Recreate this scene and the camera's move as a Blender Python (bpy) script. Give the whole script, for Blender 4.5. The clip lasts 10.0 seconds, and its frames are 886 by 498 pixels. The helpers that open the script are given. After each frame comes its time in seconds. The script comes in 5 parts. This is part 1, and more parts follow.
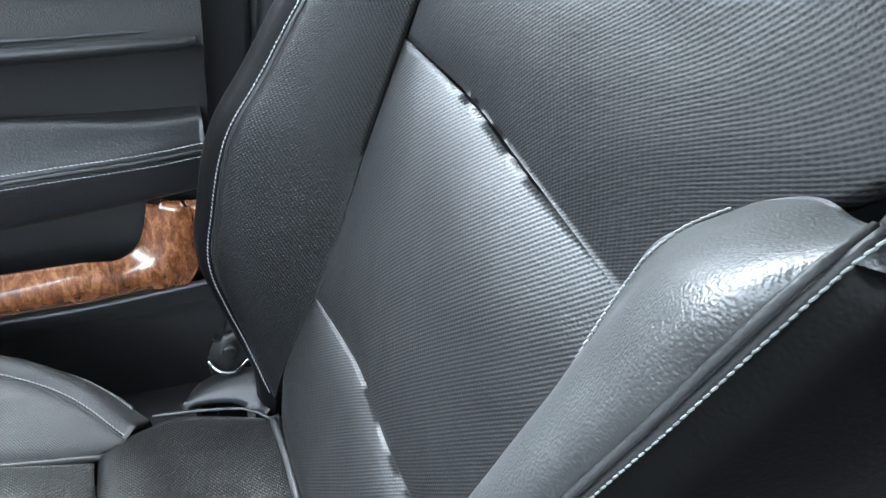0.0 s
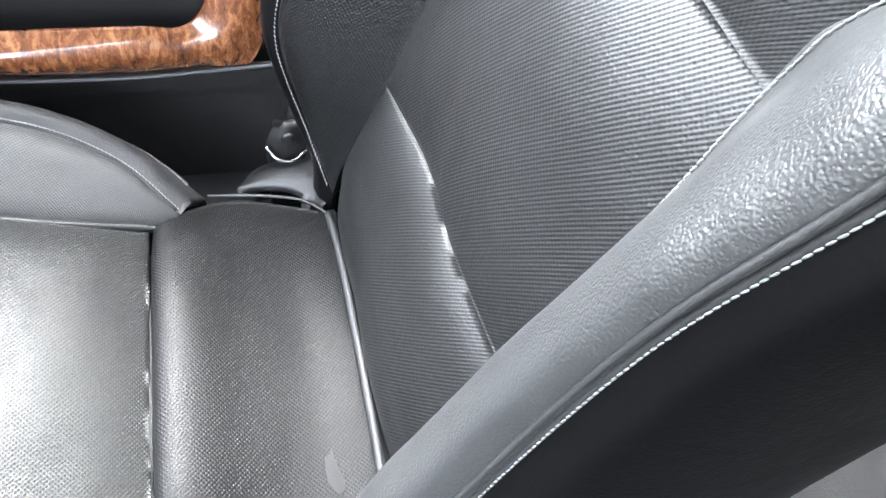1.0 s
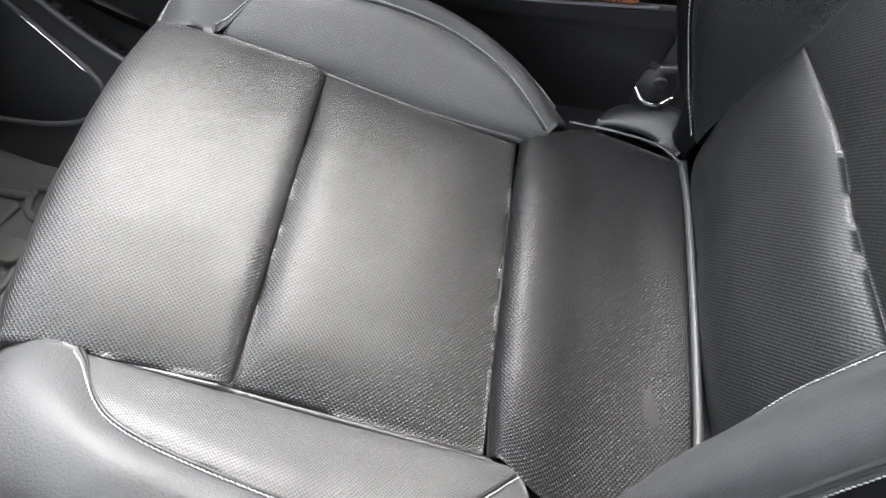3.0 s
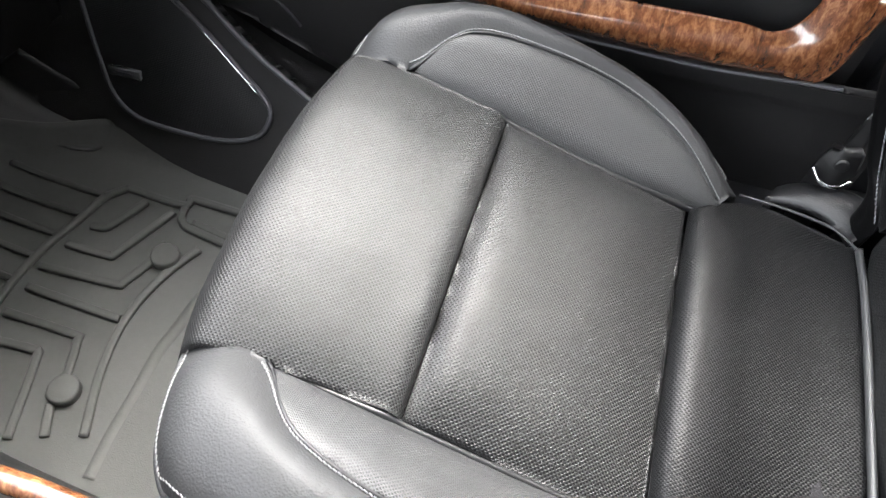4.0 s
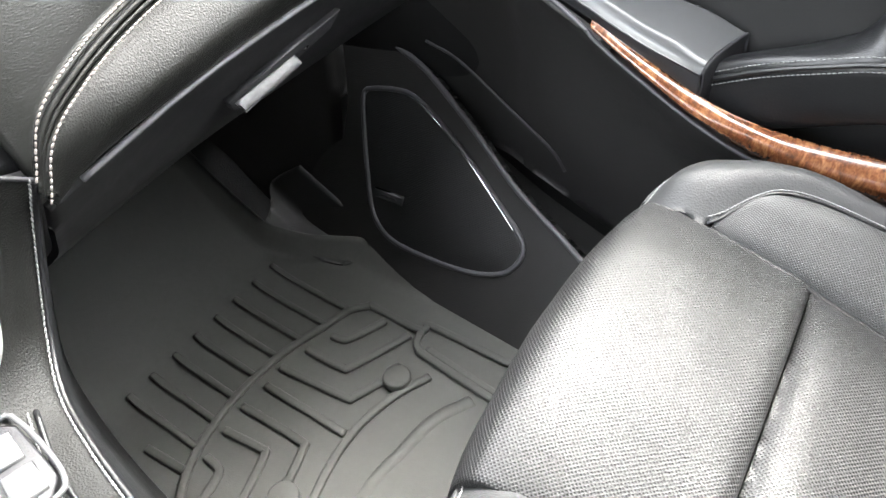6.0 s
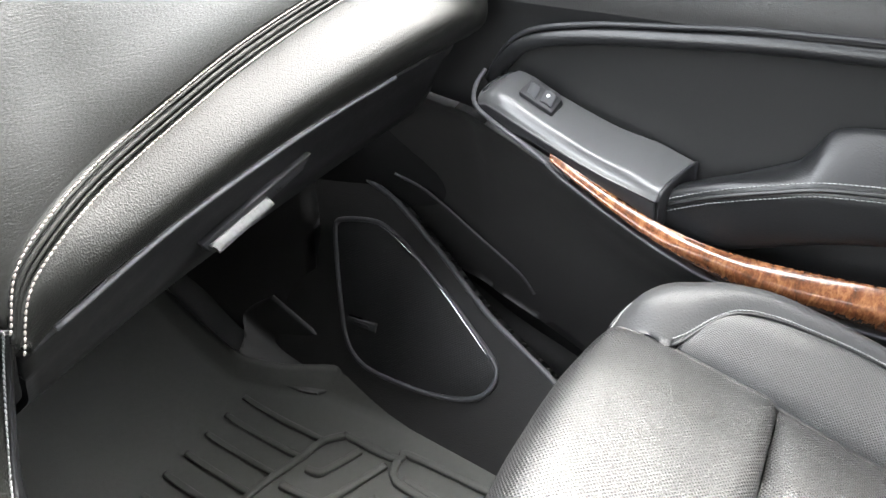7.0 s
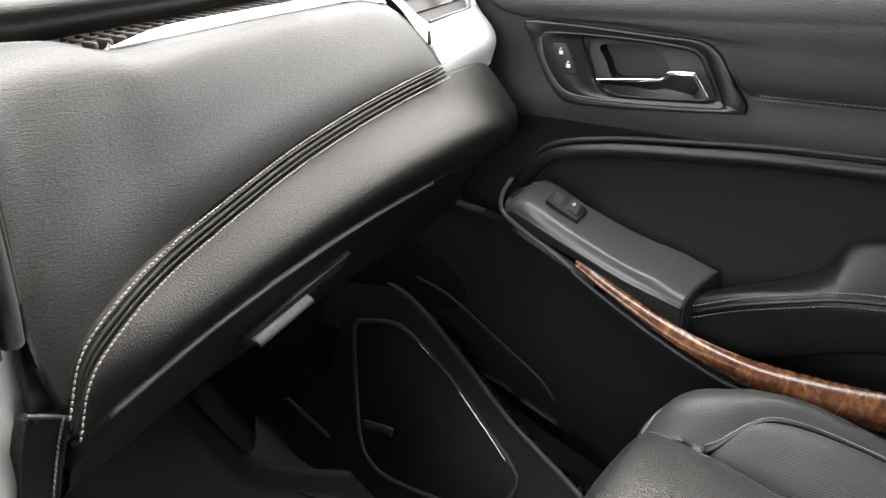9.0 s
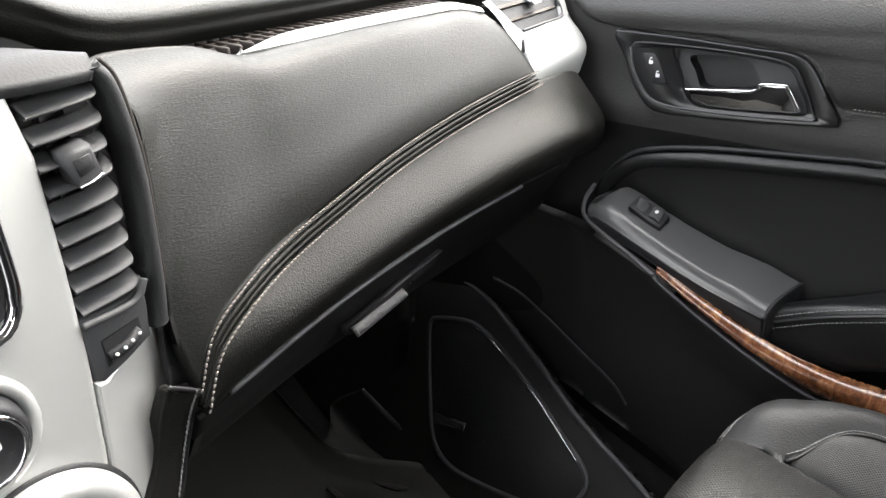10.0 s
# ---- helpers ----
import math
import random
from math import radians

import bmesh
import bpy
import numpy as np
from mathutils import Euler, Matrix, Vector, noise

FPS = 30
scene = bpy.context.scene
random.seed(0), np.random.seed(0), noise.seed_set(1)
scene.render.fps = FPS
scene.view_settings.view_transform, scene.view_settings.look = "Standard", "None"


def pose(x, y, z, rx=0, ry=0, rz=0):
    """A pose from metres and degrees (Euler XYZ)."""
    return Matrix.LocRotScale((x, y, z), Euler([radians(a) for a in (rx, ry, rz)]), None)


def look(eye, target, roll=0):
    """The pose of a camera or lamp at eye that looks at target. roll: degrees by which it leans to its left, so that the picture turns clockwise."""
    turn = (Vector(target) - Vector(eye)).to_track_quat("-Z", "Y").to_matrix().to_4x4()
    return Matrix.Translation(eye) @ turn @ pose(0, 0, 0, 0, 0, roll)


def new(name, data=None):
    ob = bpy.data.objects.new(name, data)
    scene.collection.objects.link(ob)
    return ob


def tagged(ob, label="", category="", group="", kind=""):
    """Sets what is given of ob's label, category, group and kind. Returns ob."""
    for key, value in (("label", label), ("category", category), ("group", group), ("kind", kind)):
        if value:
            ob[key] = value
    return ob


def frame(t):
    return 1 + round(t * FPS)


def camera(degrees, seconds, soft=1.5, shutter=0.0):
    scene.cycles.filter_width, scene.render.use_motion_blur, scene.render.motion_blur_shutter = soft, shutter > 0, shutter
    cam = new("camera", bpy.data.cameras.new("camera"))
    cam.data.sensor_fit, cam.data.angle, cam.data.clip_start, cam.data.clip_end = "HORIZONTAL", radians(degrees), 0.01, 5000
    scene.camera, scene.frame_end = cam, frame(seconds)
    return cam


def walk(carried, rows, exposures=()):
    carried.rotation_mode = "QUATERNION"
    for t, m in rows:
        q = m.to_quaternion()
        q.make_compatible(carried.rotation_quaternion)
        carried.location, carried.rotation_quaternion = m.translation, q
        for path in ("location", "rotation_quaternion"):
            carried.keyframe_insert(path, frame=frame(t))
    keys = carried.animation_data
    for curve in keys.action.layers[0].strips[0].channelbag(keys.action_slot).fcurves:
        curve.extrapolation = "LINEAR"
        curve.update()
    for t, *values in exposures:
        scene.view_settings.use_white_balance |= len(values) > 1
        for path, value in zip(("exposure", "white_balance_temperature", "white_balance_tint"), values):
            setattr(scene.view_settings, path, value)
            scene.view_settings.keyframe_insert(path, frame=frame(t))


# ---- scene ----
cam = camera(61.3, 10.0)
METRES = 0.52
EXPOSURE = 4.8
BASE = pose(-0.3427, 0.0906, 0.9408, -38.954, -7.135, -110.582)
ROWS = [
    (0.0, 0.0, 0.0, 0.0, -0.0, 0.0, 0.0),
    (0.5, -0.0235, 0.0478, -0.0305, 1.56, -6.44, -2.61),
    (1.0, -0.0493, 0.0797, -0.0628, 3.97, -12.91, -6.29),
    (1.5, -0.0833, 0.0835, -0.0948, 9.56, -18.56, -9.33),
    (2.0, -0.1307, 0.0473, -0.1062, 15.04, -20.04, -11.32),
    (3.5, -0.3216, -0.08, -0.161, 28.3, -19.36, -17.51),
    (4.0, -0.3991, -0.1087, -0.1984, 32.27, -18.47, -20.15),
    (4.5, -0.4897, -0.1229, -0.2487, 38.43, -17.98, -22.89),
    (5.0, -0.5474, -0.1288, -0.2972, 45.69, -17.3, -24.25),
    (6.5, -0.5671, -0.1747, -0.2913, 47.31, -9.13, -24.64),
    (7.0, -0.5516, -0.182, -0.272, 45.9, -3.26, -23.38),
    (7.5, -0.5523, -0.1915, -0.2674, 44.45, 0.08, -22.42),
    (8.0, -0.5517, -0.2033, -0.2809, 43.17, 4.32, -22.06),
    (8.5, -0.5602, -0.218, -0.2909, 43.08, 5.99, -22.97),
    (9.0, -0.5744, -0.2467, -0.3185, 45.36, 5.35, -24.68),
    (9.5, -0.5811, -0.285, -0.3518, 48.03, 4.38, -26.72),
    (10.0, -0.572, -0.324, -0.3549, 49.88, 3.54, -27.13),
]
walk(cam, [(t, BASE @ pose(METRES * x, METRES * y, METRES * z, 90 + pitch, roll, yaw)) for t, x, y, z, yaw, pitch, roll in ROWS],
     exposures=[(t, EXPOSURE + s, k, tint) for t, s, k, tint in ((0.0, 0.45, 5850, 2), (0.5, 1.15, 6100, 6), (1.0, 1.0, 6250, 8), (1.5, 0.6, 6350, 8), (2.0, 0.4, 6450, 9), (3.5, 0.0, 6550, 9), (5.0, 0.3, 6650, 8), (6.5, 0.7, 6650, 7), (7.5, 0.3, 6700, 8), (8.5, -0.57, 6800, 9), (10.0, -0.92, 6900, 9))])

# ---- light ----
world = bpy.data.worlds.new("sky")
scene.world = world
world.use_nodes = True
wn, wl = world.node_tree.nodes, world.node_tree.links
sky = wn.new("ShaderNodeTexSky")
sky.sky_type, sky.sun_disc = "NISHITA", False
sky.sun_elevation, sky.sun_rotation = radians(58), radians(100)
sky.dust_density = 3.0
cloud = wn.new("ShaderNodeHueSaturation")
cloud.inputs["Saturation"].default_value = 0.22
wl.new(sky.outputs["Color"], cloud.inputs["Color"])
wl.new(cloud.outputs["Color"], wn["Background"].inputs["Color"])
wn["Background"].inputs["Strength"].default_value = 0.15
sun = new("sun", bpy.data.lights.new("sun", "SUN"))
sun.data.energy, sun.data.angle, sun.data.color = 0.12, radians(50), (1.0, 0.98, 0.95)
sun.matrix_world = look((2.2, -0.4, 3.4), (0, 0, 0))

# ---- materials ----


def material(name, color, rough, metal=0.0, grain=0.0, grain_size=600.0, vary=0.15, coat=0.0, coords="Object", spec=0.5, stretch=(1.0, 1.0, 1.0), crease=0.0, crease_size=60.0):
    """A surface with two scales of colour variation, uneven gloss and a fine relief."""
    m = bpy.data.materials.new(name)
    m.use_nodes = True
    n, l = m.node_tree.nodes, m.node_tree.links
    b = n["Principled BSDF"]
    b.inputs["Metallic"].default_value = metal
    b.inputs["Coat Weight"].default_value = coat
    b.inputs["Specular IOR Level"].default_value = spec
    tc = n.new("ShaderNodeTexCoord")
    big, fine = n.new("ShaderNodeTexNoise"), n.new("ShaderNodeTexNoise")
    big.inputs["Scale"].default_value, fine.inputs["Scale"].default_value = 9.0, 140.0
    big.inputs["Detail"].default_value, fine.inputs["Detail"].default_value = 4.0, 3.0
    mix = n.new("ShaderNodeMix")
    mix.data_type = "RGBA"
    add = n.new("ShaderNodeMath")
    add.operation = "MULTIPLY_ADD"
    add.inputs[1].default_value = 0.6
    for t in (big, fine):
        l.new(tc.outputs[coords], t.inputs["Vector"])
    l.new(big.outputs["Fac"], add.inputs[0])
    half = n.new("ShaderNodeMath")
    half.operation = "MULTIPLY"
    half.inputs[1].default_value = 0.4
    l.new(fine.outputs["Fac"], half.inputs[0])
    l.new(half.outputs[0], add.inputs[2])
    l.new(add.outputs[0], mix.inputs["Factor"])
    mix.inputs["A"].default_value = (*[c * (1 - vary) for c in color], 1)
    mix.inputs["B"].default_value = (*[c * (1 + vary) for c in color], 1)
    l.new(mix.outputs["Result"], b.inputs["Base Color"])
    ro = n.new("ShaderNodeMapRange")
    ro.inputs["From Min"].default_value, ro.inputs["From Max"].default_value = 0.3, 0.7
    ro.inputs["To Min"].default_value, ro.inputs["To Max"].default_value = max(rough - 0.4 * vary, 0.02), rough + 0.4 * vary
    l.new(add.outputs[0], ro.inputs["Value"])
    l.new(ro.outputs["Result"], b.inputs["Roughness"])
    if grain:
        cells, wrinkle = n.new("ShaderNodeTexVoronoi"), n.new("ShaderNodeTexNoise")
        cells.feature = "SMOOTH_F1"
        cells.inputs["Scale"].default_value, wrinkle.inputs["Scale"].default_value = grain_size, grain_size * 0.4
        wrinkle.inputs["Detail"].default_value = 5.0
        lay = n.new("ShaderNodeMapping")
        lay.inputs["Scale"].default_value = stretch
        l.new(tc.outputs[coords], lay.inputs["Vector"])
        l.new(lay.outputs["Vector"], cells.inputs["Vector"])
        l.new(lay.outputs["Vector"], wrinkle.inputs["Vector"])
        s = n.new("ShaderNodeMath")
        s.operation = "MULTIPLY_ADD"
        s.inputs[1].default_value = 0.45
        l.new(wrinkle.outputs["Fac"], s.inputs[0])
        l.new(cells.outputs["Distance"], s.inputs[2])
        height = s.outputs[0]
        if crease:
            bend, net, line, sum_up = n.new("ShaderNodeTexNoise"), n.new("ShaderNodeTexVoronoi"), n.new("ShaderNodeMapRange"), n.new("ShaderNodeMath")
            bend.inputs["Scale"].default_value, bend.inputs["Detail"].default_value = crease_size * 0.5, 4.0
            push = n.new("ShaderNodeVectorMath")
            push.operation = "MULTIPLY_ADD"
            push.inputs[1].default_value = (0.02, 0.02, 0.02)
            l.new(lay.outputs["Vector"], bend.inputs["Vector"])
            l.new(bend.outputs["Color"], push.inputs[0])
            l.new(lay.outputs["Vector"], push.inputs[2])
            net.feature = "DISTANCE_TO_EDGE"
            net.inputs["Scale"].default_value = crease_size
            l.new(push.outputs["Vector"], net.inputs["Vector"])
            line.inputs["From Max"].default_value = 0.09
            l.new(net.outputs["Distance"], line.inputs["Value"])
            sum_up.operation = "MULTIPLY_ADD"
            sum_up.inputs[1].default_value = crease
            l.new(line.outputs["Result"], sum_up.inputs[0])
            l.new(height, sum_up.inputs[2])
            height = sum_up.outputs[0]
        bump = n.new("ShaderNodeBump")
        bump.inputs["Strength"].default_value, bump.inputs["Distance"].default_value = grain, 0.0006
        l.new(height, bump.inputs["Height"])
        l.new(bump.outputs["Normal"], b.inputs["Normal"])
    return m


def perforated(name, color, rough, pitch=0.0029, turn=45.0, depth=0.4, rib=0.0, rib_depth=0.6, rib_turn=0.0, spec=0.55):
    """Leather with rows of small punched holes, over the part's own metres; rib is the step of woven ribs running up it."""
    m = material(name, color, rough, grain=0.35, grain_size=400.0, coords="UV", spec=spec, stretch=(0.55, 1.0, 1.0), crease=0.12, crease_size=110.0)
    n, l = m.node_tree.nodes, m.node_tree.links
    b = n["Principled BSDF"]
    tc = n.new("ShaderNodeTexCoord")
    mp = n.new("ShaderNodeMapping")
    mp.inputs["Rotation"].default_value = (0, 0, radians(turn))
    mp.inputs["Scale"].default_value = (1 / pitch, 1 / pitch, 1)
    v = n.new("ShaderNodeTexVoronoi")
    v.voronoi_dimensions = "2D"
    v.inputs["Scale"].default_value, v.inputs["Randomness"].default_value = 1.0, 0.12
    l.new(tc.outputs["UV"], mp.inputs["Vector"])
    l.new(mp.outputs["Vector"], v.inputs["Vector"])
    hole = n.new("ShaderNodeMapRange")
    hole.interpolation_type = "SMOOTHSTEP"
    hole.inputs["From Min"].default_value, hole.inputs["From Max"].default_value = 0.16, 0.46
    l.new(v.outputs["Distance"], hole.inputs["Value"])
    height = hole.outputs["Result"]
    if rib:
        wave = n.new("ShaderNodeTexWave")
        wave.inputs["Scale"].default_value = 0.314159 / rib
        wave.inputs["Distortion"].default_value, wave.inputs["Detail"].default_value = 0.6, 2.0
        wave.inputs["Detail Scale"].default_value = 2.0
        spin = n.new("ShaderNodeMapping")
        spin.inputs["Rotation"].default_value = (0, 0, radians(rib_turn))
        l.new(tc.outputs["UV"], spin.inputs["Vector"])
        l.new(spin.outputs["Vector"], wave.inputs["Vector"])
        both = n.new("ShaderNodeMath")
        both.operation = "MULTIPLY_ADD"
        both.inputs[1].default_value = rib_depth / max(depth, 0.01)
        l.new(wave.outputs["Fac"], both.inputs[0])
        l.new(height, both.inputs[2])
        height = both.outputs[0]
    dark = n.new("ShaderNodeMix")
    dark.data_type, dark.blend_type = "RGBA", "MULTIPLY"
    dark.inputs["Factor"].default_value = 0.8
    src = b.inputs["Base Color"].links[0].from_socket
    l.new(src, dark.inputs["A"])
    l.new(hole.outputs["Result"], dark.inputs["B"])
    l.new(dark.outputs["Result"], b.inputs["Base Color"])
    bump = n.new("ShaderNodeBump")
    bump.inputs["Strength"].default_value, bump.inputs["Distance"].default_value = depth, 0.0011
    l.new(height, bump.inputs["Height"])
    l.new(b.inputs["Normal"].links[0].from_socket, bump.inputs["Normal"])
    l.new(bump.outputs["Normal"], b.inputs["Normal"])
    return m


def burl(name):
    m = material(name, (0.25, 0.08, 0.03), 0.22, coat=1.0)
    n, l = m.node_tree.nodes, m.node_tree.links
    b = n["Principled BSDF"]
    b.inputs["Coat Roughness"].default_value = 0.10
    tc = n.new("ShaderNodeTexCoord")
    warp, rings = n.new("ShaderNodeTexNoise"), n.new("ShaderNodeTexNoise")
    warp.inputs["Scale"].default_value, warp.inputs["Detail"].default_value, warp.inputs["Distortion"].default_value = 75.0, 6.0, 0.9
    rings.inputs["Scale"].default_value, rings.inputs["Detail"].default_value = 420.0, 4.0
    mp = n.new("ShaderNodeMapping")
    mp.inputs["Scale"].default_value = (1.0, 1.5, 0.6)
    l.new(tc.outputs["Object"], mp.inputs["Vector"])
    for t in (warp, rings):
        l.new(mp.outputs["Vector"], t.inputs["Vector"])
    s = n.new("ShaderNodeMath")
    s.operation = "MULTIPLY_ADD"
    s.inputs[1].default_value = 0.35
    l.new(rings.outputs["Fac"], s.inputs[0])
    l.new(warp.outputs["Fac"], s.inputs[2])
    ramp = n.new("ShaderNodeValToRGB")
    e = ramp.color_ramp.elements
    e[0].position, e[0].color = 0.45, (0.055, 0.021, 0.010, 1)
    e[1].position, e[1].color = 0.92, (0.32, 0.150, 0.066, 1)
    mid = ramp.color_ramp.elements.new(0.66)
    mid.color = (0.145, 0.050, 0.021, 1)
    l.new(s.outputs[0], ramp.inputs["Fac"])
    l.new(ramp.outputs["Color"], b.inputs["Base Color"])
    return m


LEATHER = material("black_leather", (0.032, 0.0324, 0.0332), 0.52, grain=0.5, grain_size=620.0, spec=0.32, crease=0.15, crease_size=70.0)
BACK_LEATHER = material("bolster_black_leather", (0.030, 0.0304, 0.0312), 0.40, grain=0.55, grain_size=800.0, spec=0.9)
SMOOTH_LEATHER = material("smooth_black_leather", (0.008, 0.0082, 0.009), 0.40, grain=0.4, grain_size=520.0, spec=0.45)
PERF = perforated("perforated_leather", (0.014, 0.0142, 0.0145), 0.48, pitch=0.0028, depth=0.75, spec=0.44)
PERF_SIDE = perforated("bolster_leather", (0.036, 0.0364, 0.0372), 0.46, pitch=0.0024, depth=0.45)
# perforated leather in a darker copy; the rear roll's shade is in its colour
PERF_SHADED = perforated("shaded_perforated_leather", (0.008, 0.0082, 0.0088), 0.42, depth=0.45, spec=0.23)
PERF_UPPER = perforated("upper_perforated_leather", (0.010, 0.0102, 0.011), 0.48, pitch=0.0030, turn=-36.0, depth=0.16, rib=0.0030, rib_depth=0.08, rib_turn=-36.0, spec=0.30)
RIBBED = perforated("ribbed_leather", (0.013, 0.0132, 0.0138), 0.44, pitch=0.0028, turn=-36.0, depth=0.22, rib=0.0028, rib_depth=0.22, rib_turn=-36.0, spec=0.5)
DASH_SKIN = material("dash_skin", (0.010, 0.0103, 0.0095), 0.44, grain=0.45, grain_size=950.0, spec=0.21, stretch=(0.45, 1.0, 1.4), crease=0.07, crease_size=330.0)
ROLL_SKIN = material("pebbled_dash_skin", (0.010, 0.0102, 0.0095), 0.44, grain=0.7, grain_size=850.0, spec=0.14)
DOOR_SKIN = material("door_skin", (0.021, 0.0205, 0.0205), 0.48, grain=0.6, grain_size=750.0)
INSERT = material("insert_leather", (0.011, 0.011, 0.0115), 0.5, grain=0.3, grain_size=700.0, spec=0.35)
# the seat's black leather again, its unlit sides' shade put into the colour
FLANK_SHADED = material("shaded_flank_leather", (0.003, 0.003, 0.0032), 0.45, grain=0.3, grain_size=500.0, spec=0.10)
PLASTIC = material("black_plastic", (0.012, 0.012, 0.014), 0.55, grain=0.3, grain_size=700.0)
SATIN = material("satin_grey_plastic", (0.072, 0.073, 0.074), 0.22, vary=0.03, grain=0.12, grain_size=900.0)
GREY_EDGE = material("grey_edge_plastic", (0.06, 0.06, 0.065), 0.5)
RUBBER = material("grey_rubber", (0.060, 0.061, 0.057), 0.62, grain=0.4, grain_size=900.0, vary=0.38, spec=0.25)
FLAP = material("dark_rubber", (0.030, 0.030, 0.030), 0.6, grain=0.5, grain_size=500.0)
CARPET = material("black_carpet", (0.014, 0.014, 0.015), 0.95, grain=1.0, grain_size=500.0)
SILVER = material("silver_paint", (0.60, 0.61, 0.60), 0.36, metal=0.6, vary=0.04)
SATIN_SILVER = material("satin_silver_paint", (0.30, 0.31, 0.305), 0.42, metal=0.4, vary=0.05)
CHROME = material("chrome", (0.85, 0.85, 0.87), 0.06, metal=1.0, vary=0.02)
VENT = material("vent_plastic", (0.045, 0.046, 0.049), 0.55, spec=0.35, grain=0.15, grain_size=900.0)
BROW = material("grained_grey_plastic", (0.026, 0.0265, 0.028), 0.6, grain=0.3, grain_size=700.0, spec=0.22)
BELT = material("black_belt_plastic", (0.006, 0.006, 0.0065), 0.5, spec=0.35)
BROWN = material("brown_plastic", (0.018, 0.014, 0.012), 0.6, spec=0.25)
THREAD = material("pale_thread", (0.20, 0.20, 0.20), 0.8)
DASH_THREAD = material("beige_thread", (0.20, 0.175, 0.16), 0.8)
GLOSS = material("smooth_black_plastic", (0.012, 0.012, 0.013), 0.30, vary=0.05)
PIPING = material("grey_piping", (0.035, 0.036, 0.037), 0.5)
GRILLE = perforated("speaker_mesh", (0.014, 0.014, 0.015), 0.5, pitch=0.0024)
LATCH = material("latch_plastic", (0.10, 0.10, 0.10), 0.5, grain=1.0, grain_size=260.0)
WOOD = burl("burl_wood")
MARK = material("white_marking", (0.75, 0.75, 0.75), 0.5)
HEADLINER = material("headliner_cloth", (0.42, 0.41, 0.39), 0.9, grain=0.5)
RENDERED = material("grey_render", (0.10, 0.098, 0.092), 0.9, grain=1.0, grain_size=40.0)
ASPHALT = material("asphalt", (0.05, 0.05, 0.052), 0.9, grain=1.0, grain_size=80.0)

# ---- building helpers ----


def thing(name, place, label, category, group="", kind=""):
    ob = new(name)
    ob.location = place
    ob.empty_display_size = 0.05
    return tagged(ob, label, category, group, kind)


def part(name, bm, mat, parent=None, label="", smooth=True, kind=""):
    """One mesh object, built in world metres, under a thing or a part."""
    me = bpy.data.meshes.new(name)
    bm.normal_update()
    bm.to_mesh(me)
    bm.free()
    me.materials.append(mat)
    if smooth:
        me.shade_smooth()
    ob = new(name, me)
    if parent is not None:
        ob.parent = parent
        ob.matrix_parent_inverse = Matrix.Translation(-parent.location)
    return tagged(ob, label, kind=kind)


def spline(pts, n, closed=False):
    """n points along a Catmull-Rom curve through pts."""
    p = [np.array(q, float) for q in pts]
    k = len(p)
    out = []
    for i in range(n):
        t = i * (k / n) if closed else i * (k - 1) / (n - 1)
        j = int(t) if closed else min(int(t), k - 2)
        f = t - j
        if closed:
            a, b, c, d = p[(j - 1) % k], p[j % k], p[(j + 1) % k], p[(j + 2) % k]
        else:
            b, c = p[j], p[j + 1]
            a = p[j - 1] if j else 2 * b - c
            d = p[j + 2] if j + 2 < k else 2 * c - b
        out.append(0.5 * (2 * b + (c - a) * f + (2 * a - 5 * b + 4 * c - d) * f * f + (3 * b - a - 3 * c + d) * f ** 3))
    return np.array(out)


def even(pts, n, closed=False):
    """n points at even steps along the smooth curve through pts."""
    c = spline(pts, 12 * len(pts), closed)
    if closed:
        c = np.vstack([c, c[:1]])
    s = np.r_[0, np.cumsum(np.linalg.norm(np.diff(c, axis=0), axis=1))]
    q = np.linspace(0, s[-1], n + 1)[:-1] if closed else np.linspace(0, s[-1], n)
    return np.stack([np.interp(q, s, c[:, i]) for i in range(3)], 1)


def lofted(rows, nu, nv):
    """A smooth grid of points, nu along each row and nv across the rows."""
    a = [spline(r, nu) for r in rows]
    return np.array([spline([r[i] for r in a], nv) for i in range(nu)])


def coons(c0, c1, d0, d1, nu, nv):
    """A grid between four border curves; c0, c1 run along u, d0, d1 along v."""
    a, b, c, d = even(c0, nu), even(c1, nu), even(d0, nv), even(d1, nv)
    u, v = np.linspace(0, 1, nu)[:, None, None], np.linspace(0, 1, nv)[None, :, None]
    flat = (1 - u) * (1 - v) * a[0] + u * (1 - v) * a[-1] + (1 - u) * v * b[0] + u * v * b[-1]
    return (1 - v) * a[:, None] + v * b[:, None] + (1 - u) * c[None] + u * d[None] - flat


def normals(g, up):
    n = np.cross(np.gradient(g, axis=0), np.gradient(g, axis=1))
    n /= np.linalg.norm(n, axis=2, keepdims=True) + 1e-12
    return n if np.mean(n @ np.array(up)) > 0 else -n


def swell(g, up, bulge, power=5.0, edges=(1, 1, 1, 1)):
    """Puffs a grid out along its normals; edges (u0, u1, v0, v1) are held down where 1; power may be one for each edge."""
    p = power if isinstance(power, tuple) else (power,) * 4
    nu, nv = g.shape[:2]
    u, v = np.linspace(0, 1, nu), np.linspace(0, 1, nv)

    def hold(t, lo, hi, p_lo, p_hi):
        x = 2 * t - 1
        return 1 - np.where(x < 0, lo * np.abs(x) ** p_lo, hi * np.abs(x) ** p_hi)

    f = hold(u, edges[0], edges[1], p[0], p[1])[:, None] * hold(v, edges[2], edges[3], p[2], p[3])[None]
    return g + normals(g, up) * (bulge * f)[..., None]


